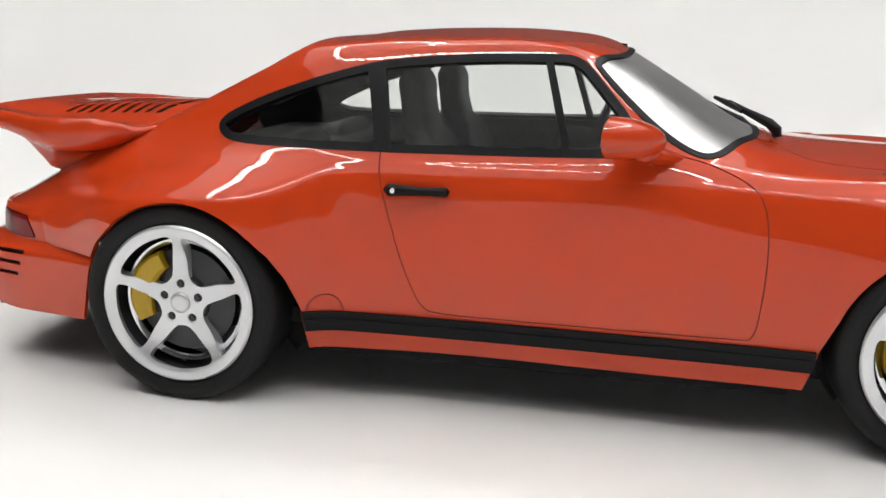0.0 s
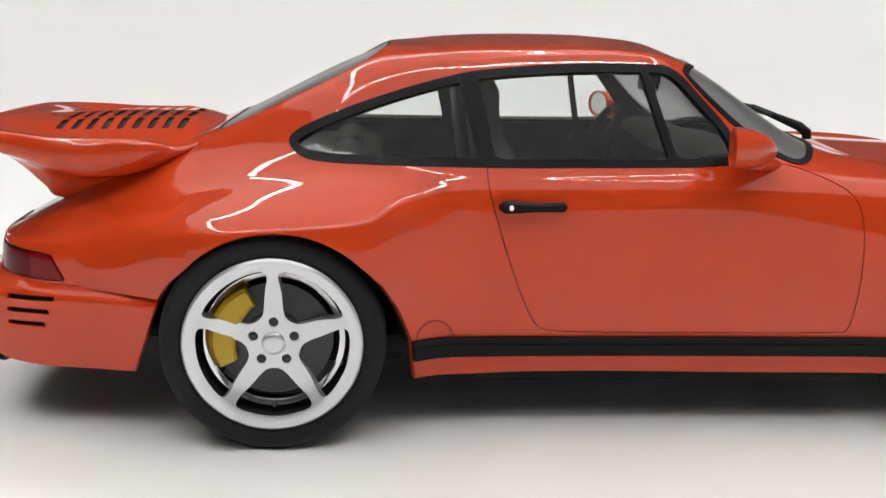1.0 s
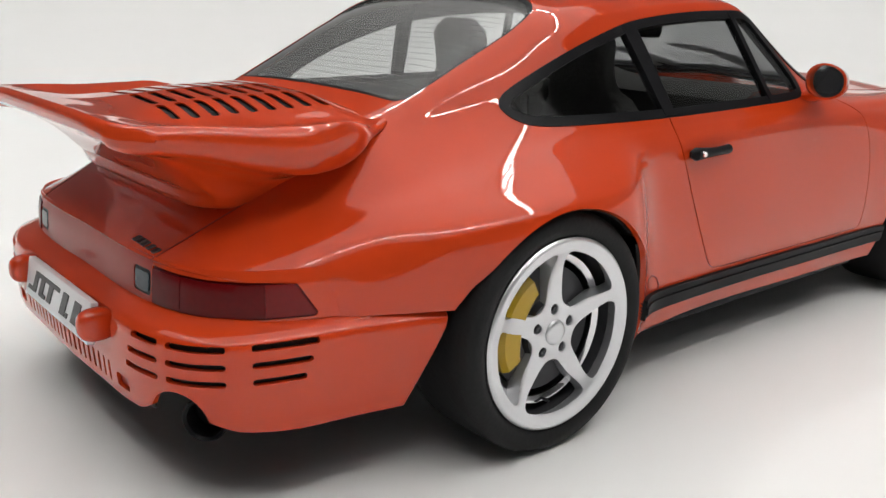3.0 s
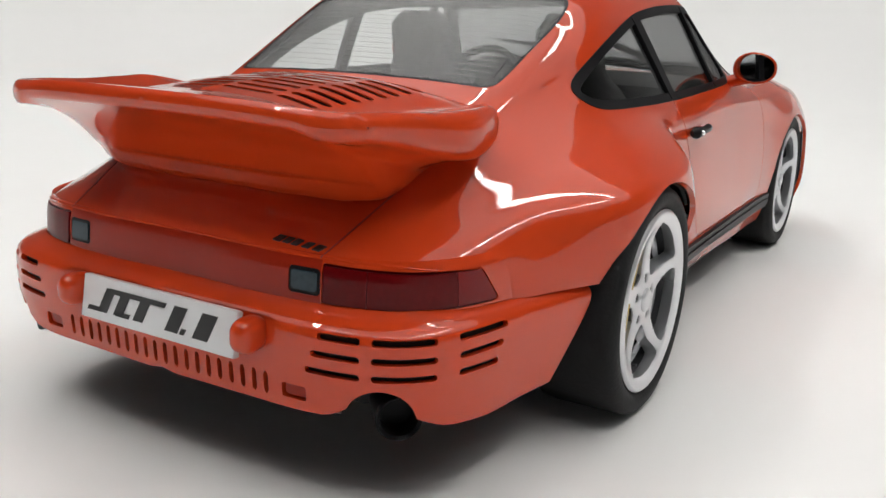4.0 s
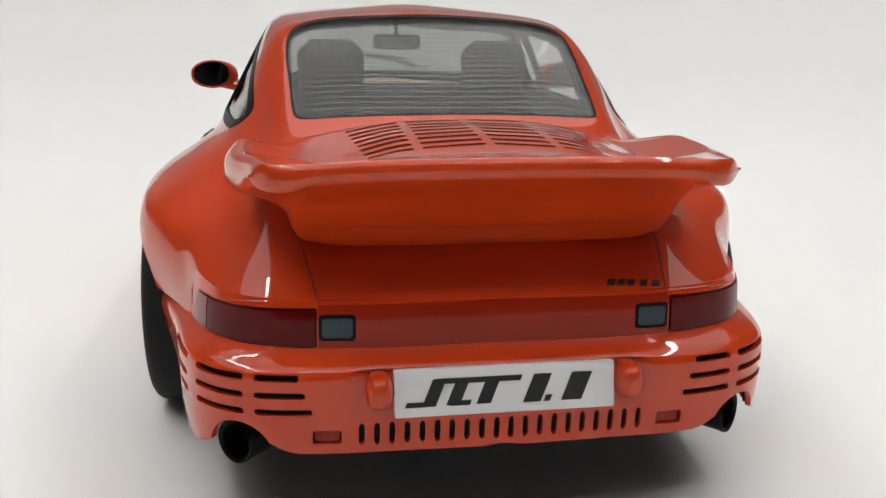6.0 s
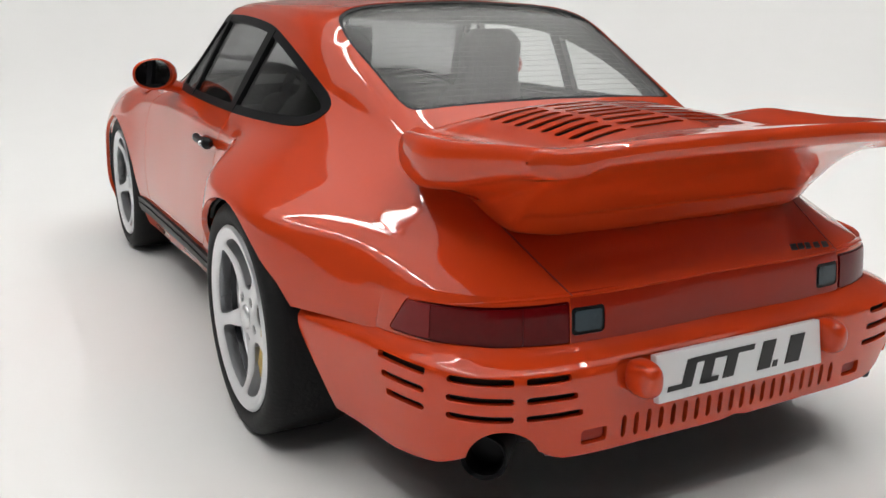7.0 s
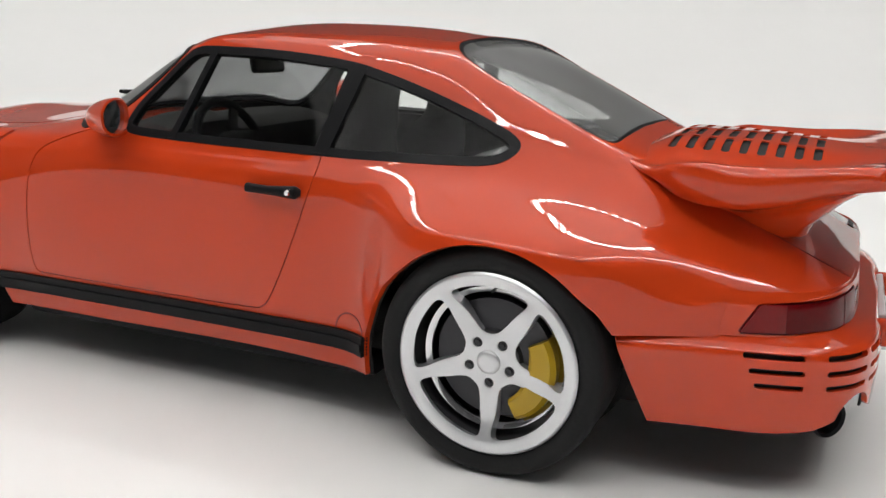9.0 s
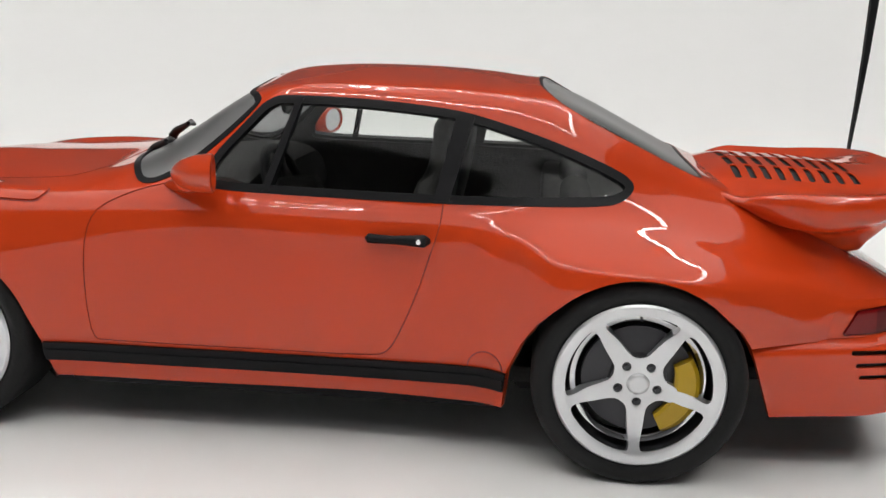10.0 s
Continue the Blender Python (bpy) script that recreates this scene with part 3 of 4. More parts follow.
# the lamp band across the tail
band = tail_sheet(((.452, .006), (.48, .004), (.52, .001), (.545, -.004), (.566, -.012)), 150, 24, LPLAN)
L0, L1, L2, L3 = (length_at(v, LPLAN) for v in (.326, .402, .412, .690))
square = rrect(L0, L1, .478, .532, .006)
lamp = np.array([(L2, .462), (L3 + .008, .462), (L3 + .012, .466), (L3 - .030, .530), (L3 - .036, .536), (L2, .545)])
rest = band.without(square, .003).without(lamp, .004)
mid = rest.cut(rest.P[:, 0] - (L1 + .004))
plate("lamp_band", both(mid), BAND, car, "red band between the rear lamps", 0.0, -.01)
surround = rest.cut((L1 + .004) - rest.P[:, 0])
for s in (surround, surround.mirrored()):
    plate("lamp_surround", s, PAINT, car, "orange-red surround of the rear lamps", 0.0, -.01)
for flip in (True, False):
    pick = (lambda s: s.mirrored()) if flip else (lambda s: s)
    lens = plate("fog_lamp", pick(band.within(square, .003)), BLACK, car, "small square lamp with a dark rim", -.002, -.012)
    plate("lens", pick(band.within(square, -.005)), TEAL, lens, "smoked blue-grey lens", .001, -.004)
    lm = plate("rear_lamp", pick(band.within(lamp, .004)), LAMP, car, "dark red wrap-around rear lamp", -.004, -.014)
    g = band.within(lamp, -.001)
    a, b = L2 + .10, L3 - .10
    plate("lens", pick(g.cut(g.P[:, 0] - (a - .0004))), LAMP, lm, "dark red lens", .003, -.005)
    plate("lens", pick(g.cut(np.maximum(a + .0004 - g.P[:, 0], g.P[:, 0] - (b - .0004)))), LAMP, lm, "dark red lens", .002, -.005)
    plate("lens", pick(g.cut(b + .0004 - g.P[:, 0])), LAMP_BRIGHT, lm, "brighter red lens at the corner", .003, -.005)

# plate with its two rubbers
bm = bmesh.new()
tilt = pose(-.972, 0, .380, 0, 10, 0)
box(bm, (-.004, -.249, -.053), (.016, .249, .053), .004, 2, tilt)
number_plate = part("rear_plate", bm, PLATE, car, "white oblong plate with slanted black bars")
# slanted plain bars stand in for the lettering: middle across, middle up, width, height
for c, u, w, h in ((.161, 0, .030, .060), (.188, -.025, .050, .011), (.072, .025, .190, .012), (.108, -.004, .030, .050), (.092, -.025, .044, .011), (.040, -.004, .032, .050),
                   (-.070, 0, .040, .062), (-.104, -.024, .014, .014), (-.160, 0, .046, .062)):
    bm = bmesh.new()
    vs = box(bm, (-.0062, -w / 2, u - h / 2), (-.0042, w / 2, u + h / 2))
    for v in vs:
        v.co.y = c + v.co.y - v.co.z * .42
    bmesh.ops.transform(bm, matrix=tilt, verts=vs)
    part("bar", bm, INK, number_plate, smooth=False)
for sgn in (1, -1):
    bm = bmesh.new()
    bmesh.ops.create_uvsphere(bm, u_segments=28, v_segments=18, radius=1)
    for v in bm.verts:
        p = v.co
        q = Vector([math.copysign(abs(c) ** .75, c) for c in p])
        v.co = Vector((-.968 + q.x * .046, sgn * .281 + q.y * .029, .389 + q.z * .040))
    part("overrider", bm, PAINT, rear_bumper, "rounded orange-red bumper overrider")

# tail pipes
for sgn in (1, -1):
    bm = bmesh.new()
    # they turn outwards at the end
    m = pose(-.800, sgn * .548, .232, 0, 0, 90 - sgn * 44)
    turned(bm, [(.050, -.15), (.050, .0), (.051, .06), (.053, .071), (.050, .077), (.043, .070), (.040, .02), (0, .02)], 36, m)
    part("tail_pipe", bm, BLACK, car, "black round tail pipe")

# ---- rear spoiler on the engine lid ----


# lengthwise lines of the spoiler from the middle of its top over the upturned end and under to its foot: (x, y, z)
WING = (
    ((-.262, 0, .870), (-.33, 0, .897), (-.45, 0, .902), (-.60, 0, .900), (-.75, 0, .890), (-.85, 0, .885), (-.97, 0, .890), (-1.03, 0, .894)),
    ((-.262, .20, .866), (-.33, .20, .889), (-.45, .20, .891), (-.60, .20, .886), (-.75, .20, .876), (-.85, .20, .876), (-.97, .20, .888), (-1.03, .20, .893)),
    ((-.262, .33, .855), (-.33, .33, .868), (-.45, .33, .863), (-.60, .33, .854), (-.75, .33, .849), (-.85, .33, .860), (-.97, .33, .881), (-1.03, .33, .890)),
    ((-.262, .41, .846), (-.33, .415, .848), (-.42, .42, .843), (-.60, .42, .842), (-.75, .415, .847), (-.85, .41, .859), (-.97, .40, .878), (-1.03, .39, .886)),
    ((-.262, .455, .848), (-.33, .462, .836), (-.38, .487, .842), (-.45, .535, .858), (-.55, .545, .862), (-.75, .525, .863), (-.92, .50, .874), (-1.03, .482, .880)),
    ((-.262, .470, .842), (-.33, .496, .834), (-.38, .536, .850), (-.45, .577, .864), (-.55, .590, .863), (-.75, .570, .865), (-.92, .535, .874), (-1.03, .515, .877)),
    ((-.262, .474, .834), (-.33, .510, .822), (-.40, .568, .836), (-.55, .609, .836), (-.75, .592, .844), (-.92, .555, .856), (-1.03, .534, .862)),
    ((-.262, .472, .828), (-.33, .506, .808), (-.40, .566, .795), (-.55, .611, .788), (-.75, .596, .805), (-.92, .560, .832), (-1.03, .538, .843)),
    ((-.262, .462, .824), (-.33, .488, .800), (-.40, .540, .772), (-.55, .594, .757), (-.75, .582, .780), (-.92, .550, .812), (-1.03, .528, .826)),
    ((-.262, .43, .820), (-.33, .455, .793), (-.40, .490, .764), (-.55, .535, .744), (-.70, .535, .757), (-.80, .525, .782), (-.92, .508, .806), (-1.03, .490, .820)),
    ((-.262, .41, .80), (-.40, .445, .748), (-.55, .472, .725), (-.68, .478, .727), (-.78, .475, .760), (-.92, .460, .805), (-1.03, .445, .826)),
    ((-.262, .40, .79), (-.40, .425, .715), (-.55, .448, .690), (-.66, .455, .684), (-.72, .455, .690), (-.76, .452, .715), (-.82, .448, .756), (-.92, .440, .804), (-1.03, .43, .832)),
    ((-.262, .385, .78), (-.40, .405, .69), (-.55, .428, .668), (-.66, .436, .663), (-.71, .437, .666), (-.733, .436, .676), (-.745, .434, .695), (-.775, .430, .717), (-.84, .424, .762), (-.95, .418, .812), (-1.03, .41, .838)),
    ((-.262, .34, .78), (-.40, .36, .68), (-.55, .375, .657), (-.66, .38, .652), (-.722, .38, .656), (-.744, .38, .666), (-.754, .38, .688), (-.782, .38, .712), (-.845, .38, .760), (-.95, .375, .813), (-1.03, .37, .842)),
    ((-.262, .22, .78), (-.40, .22, .68), (-.55, .22, .652), (-.66, .22, .647), (-.728, .22, .652), (-.749, .22, .662), (-.757, .22, .685), (-.785, .22, .709), (-.845, .22, .758), (-.95, .22, .815), (-1.03, .22, .846)),
    ((-.262, 0, .78), (-.40, 0, .68), (-.55, 0, .652), (-.66, 0, .647), (-.73, 0, .652), (-.750, 0, .662), (-.758, 0, .685), (-.786, 0, .709), (-.845, 0, .758), (-.95, 0, .815), (-1.03, 0, .847)),
)
WING_BOW = ((0, 0), (.25, .003), (.40, .010), (.46, .022), (.50, .045), (.53, .080), (.56, .12), (.60, .17))


def spoiler_sheet():
    xs = -.262 - .768 * (.5 - .5 * np.cos(np.linspace(0, math.pi, 130)))
    rows = np.stack([np.concatenate([xs[:, None], curve(r, xs)], axis=1) for r in WING])
    G = across(rows, 181)
    G[:, :, 0] = np.where(G[:, :, 0] < -.75, -.75 + (G[:, :, 0] + .75) * .79, G[:, :, 0])
    t = np.clip((-.45 - G[:, :, 0]) / .52, 0, 1)
    G[:, :, 0] += t**1.5 * curve(WING_BOW, G[:, :, 1])[:, :, 0]
    # a rounded lip closes the rear edge
    end = G[:, -1]
    half = int(len(end) * 6.5 / 15)
    mid = end.copy()
    mid[:, 2] = .5 * (end[:, 2] + np.interp(end[:, 1], end[:half, 1], end[:half, 2]))
    lip = []
    for a in (.35, .7, 1.0):
        e = end.copy()
        e[:, 0] -= .018 * math.sin(a * math.pi / 2)
        top = np.interp(end[:, 1], end[:half, 1], end[:half, 2])
        low = np.interp(end[:, 1], end[half:, 1][::-1], end[half:, 2][::-1])
        e[:, 2] = .5 * (top + low) + (end[:, 2] - .5 * (top + low)) * math.cos(a * math.pi / 2)
        lip.append(e)
    G = np.concatenate([G, np.stack(lip, axis=1)], axis=1)
    P = G[:, :, :2].copy()
    P[54:, :, 1] += 9
    return Sheet.grid(G, P, core=(-.6, 0, .80))


wing = spoiler_sheet()
LOUVRES = []
for row in range(9):
    x0 = -.345 - row * .0495
    half = .318 - row * .004
    for a, b in ((.009, .158), (.176, half)):
        LOUVRES.append(rrect(x0 - .0115, x0 + .0115, a, b, .006))
open_wing = wing
for h in LOUVRES:
    open_wing = open_wing.without(h)
spoiler = plate("rear_spoiler", both(open_wing), PAINT, car, "orange-red tray spoiler with upturned ends and louvres", 0.0, -.004)
# shade under the louvres, put in as a plain dark sheet
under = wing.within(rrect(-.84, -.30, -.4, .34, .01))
plate("louvre_shade", both(under), DARK, spoiler, "plain dark sheet standing in for the shade beneath the louvres", -.010, -.016)

# ---- wheels ----


def wheel(front):
    """Five-spoke wheel, outer face towards -y, axle through the origin."""
    root = empty("wheel")
    wide = .235 if not front else .20
    bm = bmesh.new()
    turned(bm, [(.250, .012), (.258, .000), (.268, -.008), (.284, -.013), (.300, -.011), (.312, -.003), (.320, .010), (.323, .032), (.323, wide - .035), (.319, wide - .008), (.298, wide + .012), (.270, wide), (.245, wide - .01)], 96, loop=True)
    part("tyre", bm, RUBBER, root, "matt black low-profile tyre")
    # tread grooves are too fine to see: the shoulder alone is cut
    n, m = 300, 84
    r = np.linspace(.004, .2565, m)
    a = np.linspace(0, 2 * math.pi, n)
    d = curve(((0, .020), (.055, .019), (.085, .021), (.13, .021), (.17, .015), (.20, .004), (.222, -.006), (.240, -.010), (.2495, -.011), (.2565, -.004)), r)[:, 0]
    G = np.zeros((n, m, 3))
    G[:, :, 0] = np.cos(a)[:, None] * r[None]
    G[:, :, 2] = np.sin(a)[:, None] * r[None]
    G[:, :, 1] = d[None]
    near = np.full(n * m, 1.0)
    plain, windows, nuts = Sheet.grid(G, core=(0, 1, 0)), [], []
    for k in range(5):
        t = radians(90 + 36 + 72 * k)
        loc = [(.078, -.014), (.090, -.032), (.132, -.066), (.168, -.105), (.190, -.110), (.209, -.064), (.219, 0), (.209, .064), (.190, .110), (.168, .105), (.132, .066), (.090, .032), (.078, .014)]
        poly = rounded([(p * math.cos(t) - q * math.sin(t), p * math.sin(t) + q * math.cos(t)) for p, q in loc], 2)
        windows.append(poly)
        hole = rounded([(.061 * math.cos(t + radians(36)) + .0145 * math.cos(v), .061 * math.sin(t + radians(36)) + .0145 * math.sin(v)) for v in np.linspace(0, 2 * math.pi, 13)[:-1]], 1)
        nuts.append(hole)
    # edges of the openings are rounded off
    for poly in windows:
        near = np.minimum(near, inside(poly, plain.P) / .011)
    for poly in nuts:
        near = np.minimum(near, inside(poly, plain.P) / .005)
    G[:, :, 1] += .008 * (1 - np.sqrt(1 - (1 - np.clip(near, 0, 1)) ** 2)).reshape(n, m)
    face = Sheet.grid(G, core=(0, 1, 0))
    face.N = plain.N
    for poly in windows + nuts:
        face = face.without(poly)
    rim = plate("rim", face, SILVER, root, "bright silver five-spoke rim", 0.0, -.040)
    bm = bmesh.new()
    turned(bm, [(.186, .064), (.187, .058), (.194, .053), (.203, .050), (.206, .054), (.206, .066)], 72, loop=True)
    part("rim_lip", bm, CHROME, rim, "bright stepped inner edge of the rim")
    # the valve
    bm = bmesh.new()
    turned(bm, [(0, .026), (.004, .026), (.0045, .030), (.0045, .050)], 12, Matrix.Translation((0, 0, -.196)))
    part("valve", bm, STEEL, rim)
    bm = bmesh.new()
    turned(bm, [(.2520, -.002), (.240, .02), (.230, .05), (.226, .10), (.228, .18), (.246, .20), (.250, .20), (.232, .17), (.232, .06), (.244, .02), (.254, .004)], 72, loop=True)
    part("barrel", bm, STEEL, rim, "dark inner barrel of the rim")
    bm = bmesh.new()
    turned(bm, [(0, .009), (.022, .009), (.030, .012), (.034, .017), (.035, .035)], 32)
    part("centre_cap", bm, SILVER, rim, "round silver centre cap")
    for k in range(5):
        t = radians(90 + 72 * k)
        bm = bmesh.new()
        turned(bm, [(0, .012), (.0065, .012), (.0075, .015), (.0075, .03)], 6, Matrix.Translation((.061 * math.cos(t), .012, .061 * math.sin(t))))
        part("wheel_nut", bm, STEEL, rim, smooth=False)
    bm = bmesh.new()
    turned(bm, [(0, .03), (.085, .03), (.088, .05), (.168, .062), (.168, .085), (.09, .085), (0, .09)], 64)
    part("brake_disc", bm, STEEL, root, "dark grey brake disc")
    return root


def caliper(root, turn):
    n = 18
    bm = bmesh.new()
    prev = None
    for i in range(n + 1):
        t = radians(117 + 90 * i / n + turn)
        e = math.sin(math.pi * min(max(i / n, .04), .96)) ** .35
        ring = []
        for rr, y in ((.108, .030), (.118 + .0, .022), (.172, .022), (.186, .034), (.186, .10), (.108, .10)):
            q = .147 + (rr - .147) * (.55 + .45 * e)
            ring.append(bm.verts.new((q * math.cos(t), y + (1 - e) * .01, q * math.sin(t))))
        if prev:
            for k in range(6):
                bm.faces.new((prev[k], prev[(k + 1) % 6], ring[(k + 1) % 6], ring[k]))
        else:
            bm.faces.new(ring)
        prev = ring
    bm.faces.new(prev)
    part("brake_caliper", bm, YELLOW, root, "yellow brake caliper")


HUB = .323
first = wheel(False)
caliper(first, 0)
first.parent = car
first["label"] = "silver five-spoke wheel with a black low-profile tyre"
for i, (x, y, sgn) in enumerate(((0, .866, -1), (0, .866, 1), (2.298, .785, -1), (2.298, .785, 1))):
    m = pose(x * K, sgn * y * K, HUB * K)
    if sgn > 0:
        # turned over to face the other side; the caliper stays behind the axle
        m = m @ Matrix.Rotation(math.pi, 4, "X")
    if i:
        copy_thing(first, m)
    else:
        first.matrix_basis = m

# wheel-house tubs and floor
for c, depth in ((ARCH_R, .50), (ARCH_F, .50)):
    for sgn in (1, -1):
        n, m = 60, 12
        a = np.radians(np.linspace(2, 178, n))
        yy = np.linspace(.945 if c is ARCH_R else .86, depth, m)
        G = np.zeros((n, m, 3))
        rr = np.full(m, c[2] + .004)
        G[:, :, 0] = c[0] + np.cos(a)[:, None] * rr
        G[:, :, 2] = c[1] + np.sin(a)[:, None] * rr
        G[:, :, 1] = yy[None]
        # the tub follows the wing's edge
        s = Sheet.grid(G, core=(c[0], .7, c[1]))
        edge = np.interp(s.V[:, 0], [-.35, -.2, 0, .2, .36, 1.95, 2.1, 2.3, 2.5, 2.65], [.72, .82, .85, .83, .72, .72, .76, .78, .76, .73])
        s = s.cut(s.V[:, 1] - edge)
        s = s if sgn > 0 else s.mirrored()
        bm = bmesh.new()
        turned(bm, [(0, 0), (c[2] + .006, 0), (c[2] + .006, .012), (0, .012)], 40, pose(c[0], sgn * depth, c[1]))
        bmesh.ops.delete(bm, geom=[v for v in bm.verts if v.co.z < .05], context="VERTS")
        part("wheel_house_wall", bm, DARK, car, "black inner wall of the wheel house")
        plate("wheel_house", s, DARK, car, "black wheel-house liner", 0.0, .006)
bm = bmesh.new()
box(bm, (.43, -.70, .145), (1.89, .70, .22), .02)
part("floor_pan", bm, BLACK, car, "black underside")
bm = bmesh.new()
box(bm, (-.82, -.50, .215), (-.30, .50, .27), .02)
part("engine_tray", bm, BLACK, car, "black underside beneath the engine")
for x in (0.0, 2.298):
    bm = bmesh.new()
    turned(bm, [(0, -.74), (.04, -.74), (.04, .74), (0, .74)], 20, pose(x, 0, HUB))
    part("axle", bm, BLACK, car)

# dark liners inside the skin next to the wheels
for lo, hi in ((.28, .66), (1.66, 2.02), (2.58, 2.9)):
    s = full.limit(lambda q: q.V[:, 2] - .52, lambda q: lo - q.V[:, 0], lambda q: q.V[:, 0] - hi)
    for q in (s, s.mirrored()):
        plate("wing_liner", q, DARK, car, "black liner inside the wing", -.018, -.024)

# axle housings close the car underneath
for lo, hi in ((-.34, .38), (1.93, 2.64)):
    bm = bmesh.new()
    box(bm, (lo, -.495, .13), (hi, .495, .62 if lo < 0 else .55), .02)
    part("axle_housing", bm, DARK, car, "black underside between the wheels")

# sill strips
def sill(lo, hi, back, front):
    return full.limit(lambda s: s.V[:, 2] - hi, lambda s: lo - s.V[:, 2], lambda s: back - s.V[:, 0], lambda s: s.V[:, 0] - front)


strip_src = sill(.256, .318, .330, 1.93)
for s in (strip_src, strip_src.mirrored()):
    plate("sill_strip", s, BLACK, car, "matt black strip along the sill", .012, -.01)
groove = sill(.272, .296, .335, 1.92)
for s in (groove, groove.mirrored()):
    plate("sill_strip", s, BLACK, car, "raised rib of the sill strip", .017, .010)

# ---- cabin ----
lining = full.without(WINDOW, -.012)
lining = cut_plan(lining, SCREEN, -.008, False, .80)
lining = cut_plan(lining, BACKLIGHT, -.006, False, .80)
lining = lining.cut(np.maximum(np.maximum(-.30 - lining.V[:, 0], lining.V[:, 0] - 1.80), .30 - lining.V[:, 2]))
lining = lining.cut(np.where((lining.V[:, 0] < .40) & (lining.V[:, 2] < .56), 1.0, -1.0))
plate("cabin_lining", both(lining), CABIN, car, "charcoal cabin lining", -.024, -.032)
bm = bmesh.new()
box(bm, (.30, -.70, .24), (1.75, .70, .30), .01)
part("cabin_floor", bm, CABIN, car, "dark cabin floor")
# parcel shelf, small rear seats and bulkhead
bm = bmesh.new()
box(bm, (-.19, -.60, .70), (.32, .60, .775), .03)
part("parcel_shelf", bm, CABIN, car, "dark grey shelf under the rear window")
bm = bmesh.new()
box(bm, (-.26, -.60, .45), (-.18, .60, .72), .02)
part("rear_bulkhead", bm, CABIN, car, "dark wall behind the rear shelf")
for sgn in (1, -1):
    bm = bmesh.new()
    box(bm, (.22, -.21, .45), (.33, .21, .80), .05, 4, pose(0, sgn * .27, 0, 0, -6, 0))
    box(bm, (.28, -.21, .38), (.62, .21, .52), .05, 4, pose(0, sgn * .27, 0))
    part("rear_seat", bm, LEATHER, car, "small dark rear seat")


def seat(sgn):
    """A bucket seat with its head restraint in one back."""
    s = empty("front_seat")
    s.parent = car
    s["label"] = "dark grey leather bucket seat with a high back"
    # back: a board with rising taper and rounded shoulders
    n, m = 26, 30
    z = np.linspace(.42, 1.075, n)
    half = curve(((.42, .215), (.60, .235), (.74, .230), (.83, .165), (.89, .125), (.96, .120), (1.04, .114), (1.075, .075)), z)[:, 0]
    ctr = curve(((.42, .80), (.60, .735), (.80, .675), (.95, .645), (1.075, .635)), z)[:, 0]
    thick = curve(((.42, .07), (.60, .075), (.80, .06), (.95, .048), (1.04, .044), (1.075, .018)), z)[:, 0]
    bm = bmesh.new()
    rings = []
    for i in range(n):
        ring = []
        for k in range(m):
            t = 2 * math.pi * k / m
            cx, cy = math.copysign(abs(math.cos(t)) ** .6, math.cos(t)), math.copysign(abs(math.sin(t)) ** .5, math.sin(t))
            side = .035 * abs(cy) ** 3 * (1 if z[i] < .86 else 0)
            ring.append(bm.verts.new((ctr[i] + cx * thick[i] + side, sgn * .305 + cy * half[i], z[i])))
        rings.append(ring)
    for p, q in zip(rings, rings[1:]):
        for k in range(m):
            bm.faces.new((p[k], p[(k + 1) % m], q[(k + 1) % m], q[k]))
    bm.faces.new(rings[0])
    bm.faces.new(rings[-1])
    part("backrest", bm, LEATHER, s, "high backrest with a rounded head")
    bm = bmesh.new()
    box(bm, (.72, -.235, .38), (1.20, .235, .50), .05, 4, pose(0, sgn * .305, 0))
    part("seat", bm, LEATHER, s)
    for q in (1, -1):
        bm = bmesh.new()
        box(bm, (.70, -.045, .42), (1.18, .045, .56), .04, 4, pose(0, sgn * .305 + q * .215, 0))
        part("bolster", bm, LEATHER, s)
    bm = bmesh.new()
    box(bm, (.78, -.18, .29), (1.10, .18, .39), .02, 2, pose(0, sgn * .305, 0))
    part("seat_base", bm, BLACK, s)


seat(1)
seat(-1)
# fascia
bm = bmesh.new()
n, m = 40, 18
ys = np.linspace(-.66, .66, n)
rings = []
for y in ys:
    hood = .055 * math.exp(-((y - .34) / .17) ** 4)
    end = 1 - (abs(y) / .66) ** 8 * .3
    prof = [(1.36 - hood * .6, .55), (1.32 - hood, .70), (1.335 - hood, .80 + hood), (1.38, .832 + hood), (1.46, .848 + hood * .6), (1.56, .845), (1.66, .835), (1.72, .80), (1.72, .50)]
    rings.append([bm.verts.new((x, y, .55 + (z - .55) * end)) for x, z in prof])
for p, q in zip(rings, rings[1:]):
    for k in range(len(p) - 1):
        bm.faces.new((p[k], p[k + 1], q[k + 1], q[k]))
bm.faces.new(rings[0])
bm.faces.new(rings[-1])
part("dashboard", bm, CABIN, car, "charcoal dashboard with a hooded binnacle")
# steering wheel
sw = empty("steering_wheel")
sw.parent = car
sw["label"] = "black three-spoke steering wheel"
m = pose(1.21, .34, .76, 0, -68, 0)
bm = bmesh.new()
R, r = .175, .017
ringv = [[bm.verts.new(m @ Vector(((R + r * math.cos(b)) * math.cos(a), (R + r * math.cos(b)) * math.sin(a), r * math.sin(b)))) for b in np.linspace(0, 2 * math.pi, 11)[:-1]] for a in np.linspace(0, 2 * math.pi, 49)[:-1]]
for i in range(48):
    p, q = ringv[i], ringv[(i + 1) % 48]
    for k in range(10):
        bm.faces.new((p[k], p[(k + 1) % 10], q[(k + 1) % 10], q[k]))
part("wheel_ring", bm, BLACK, sw)
bm = bmesh.new()
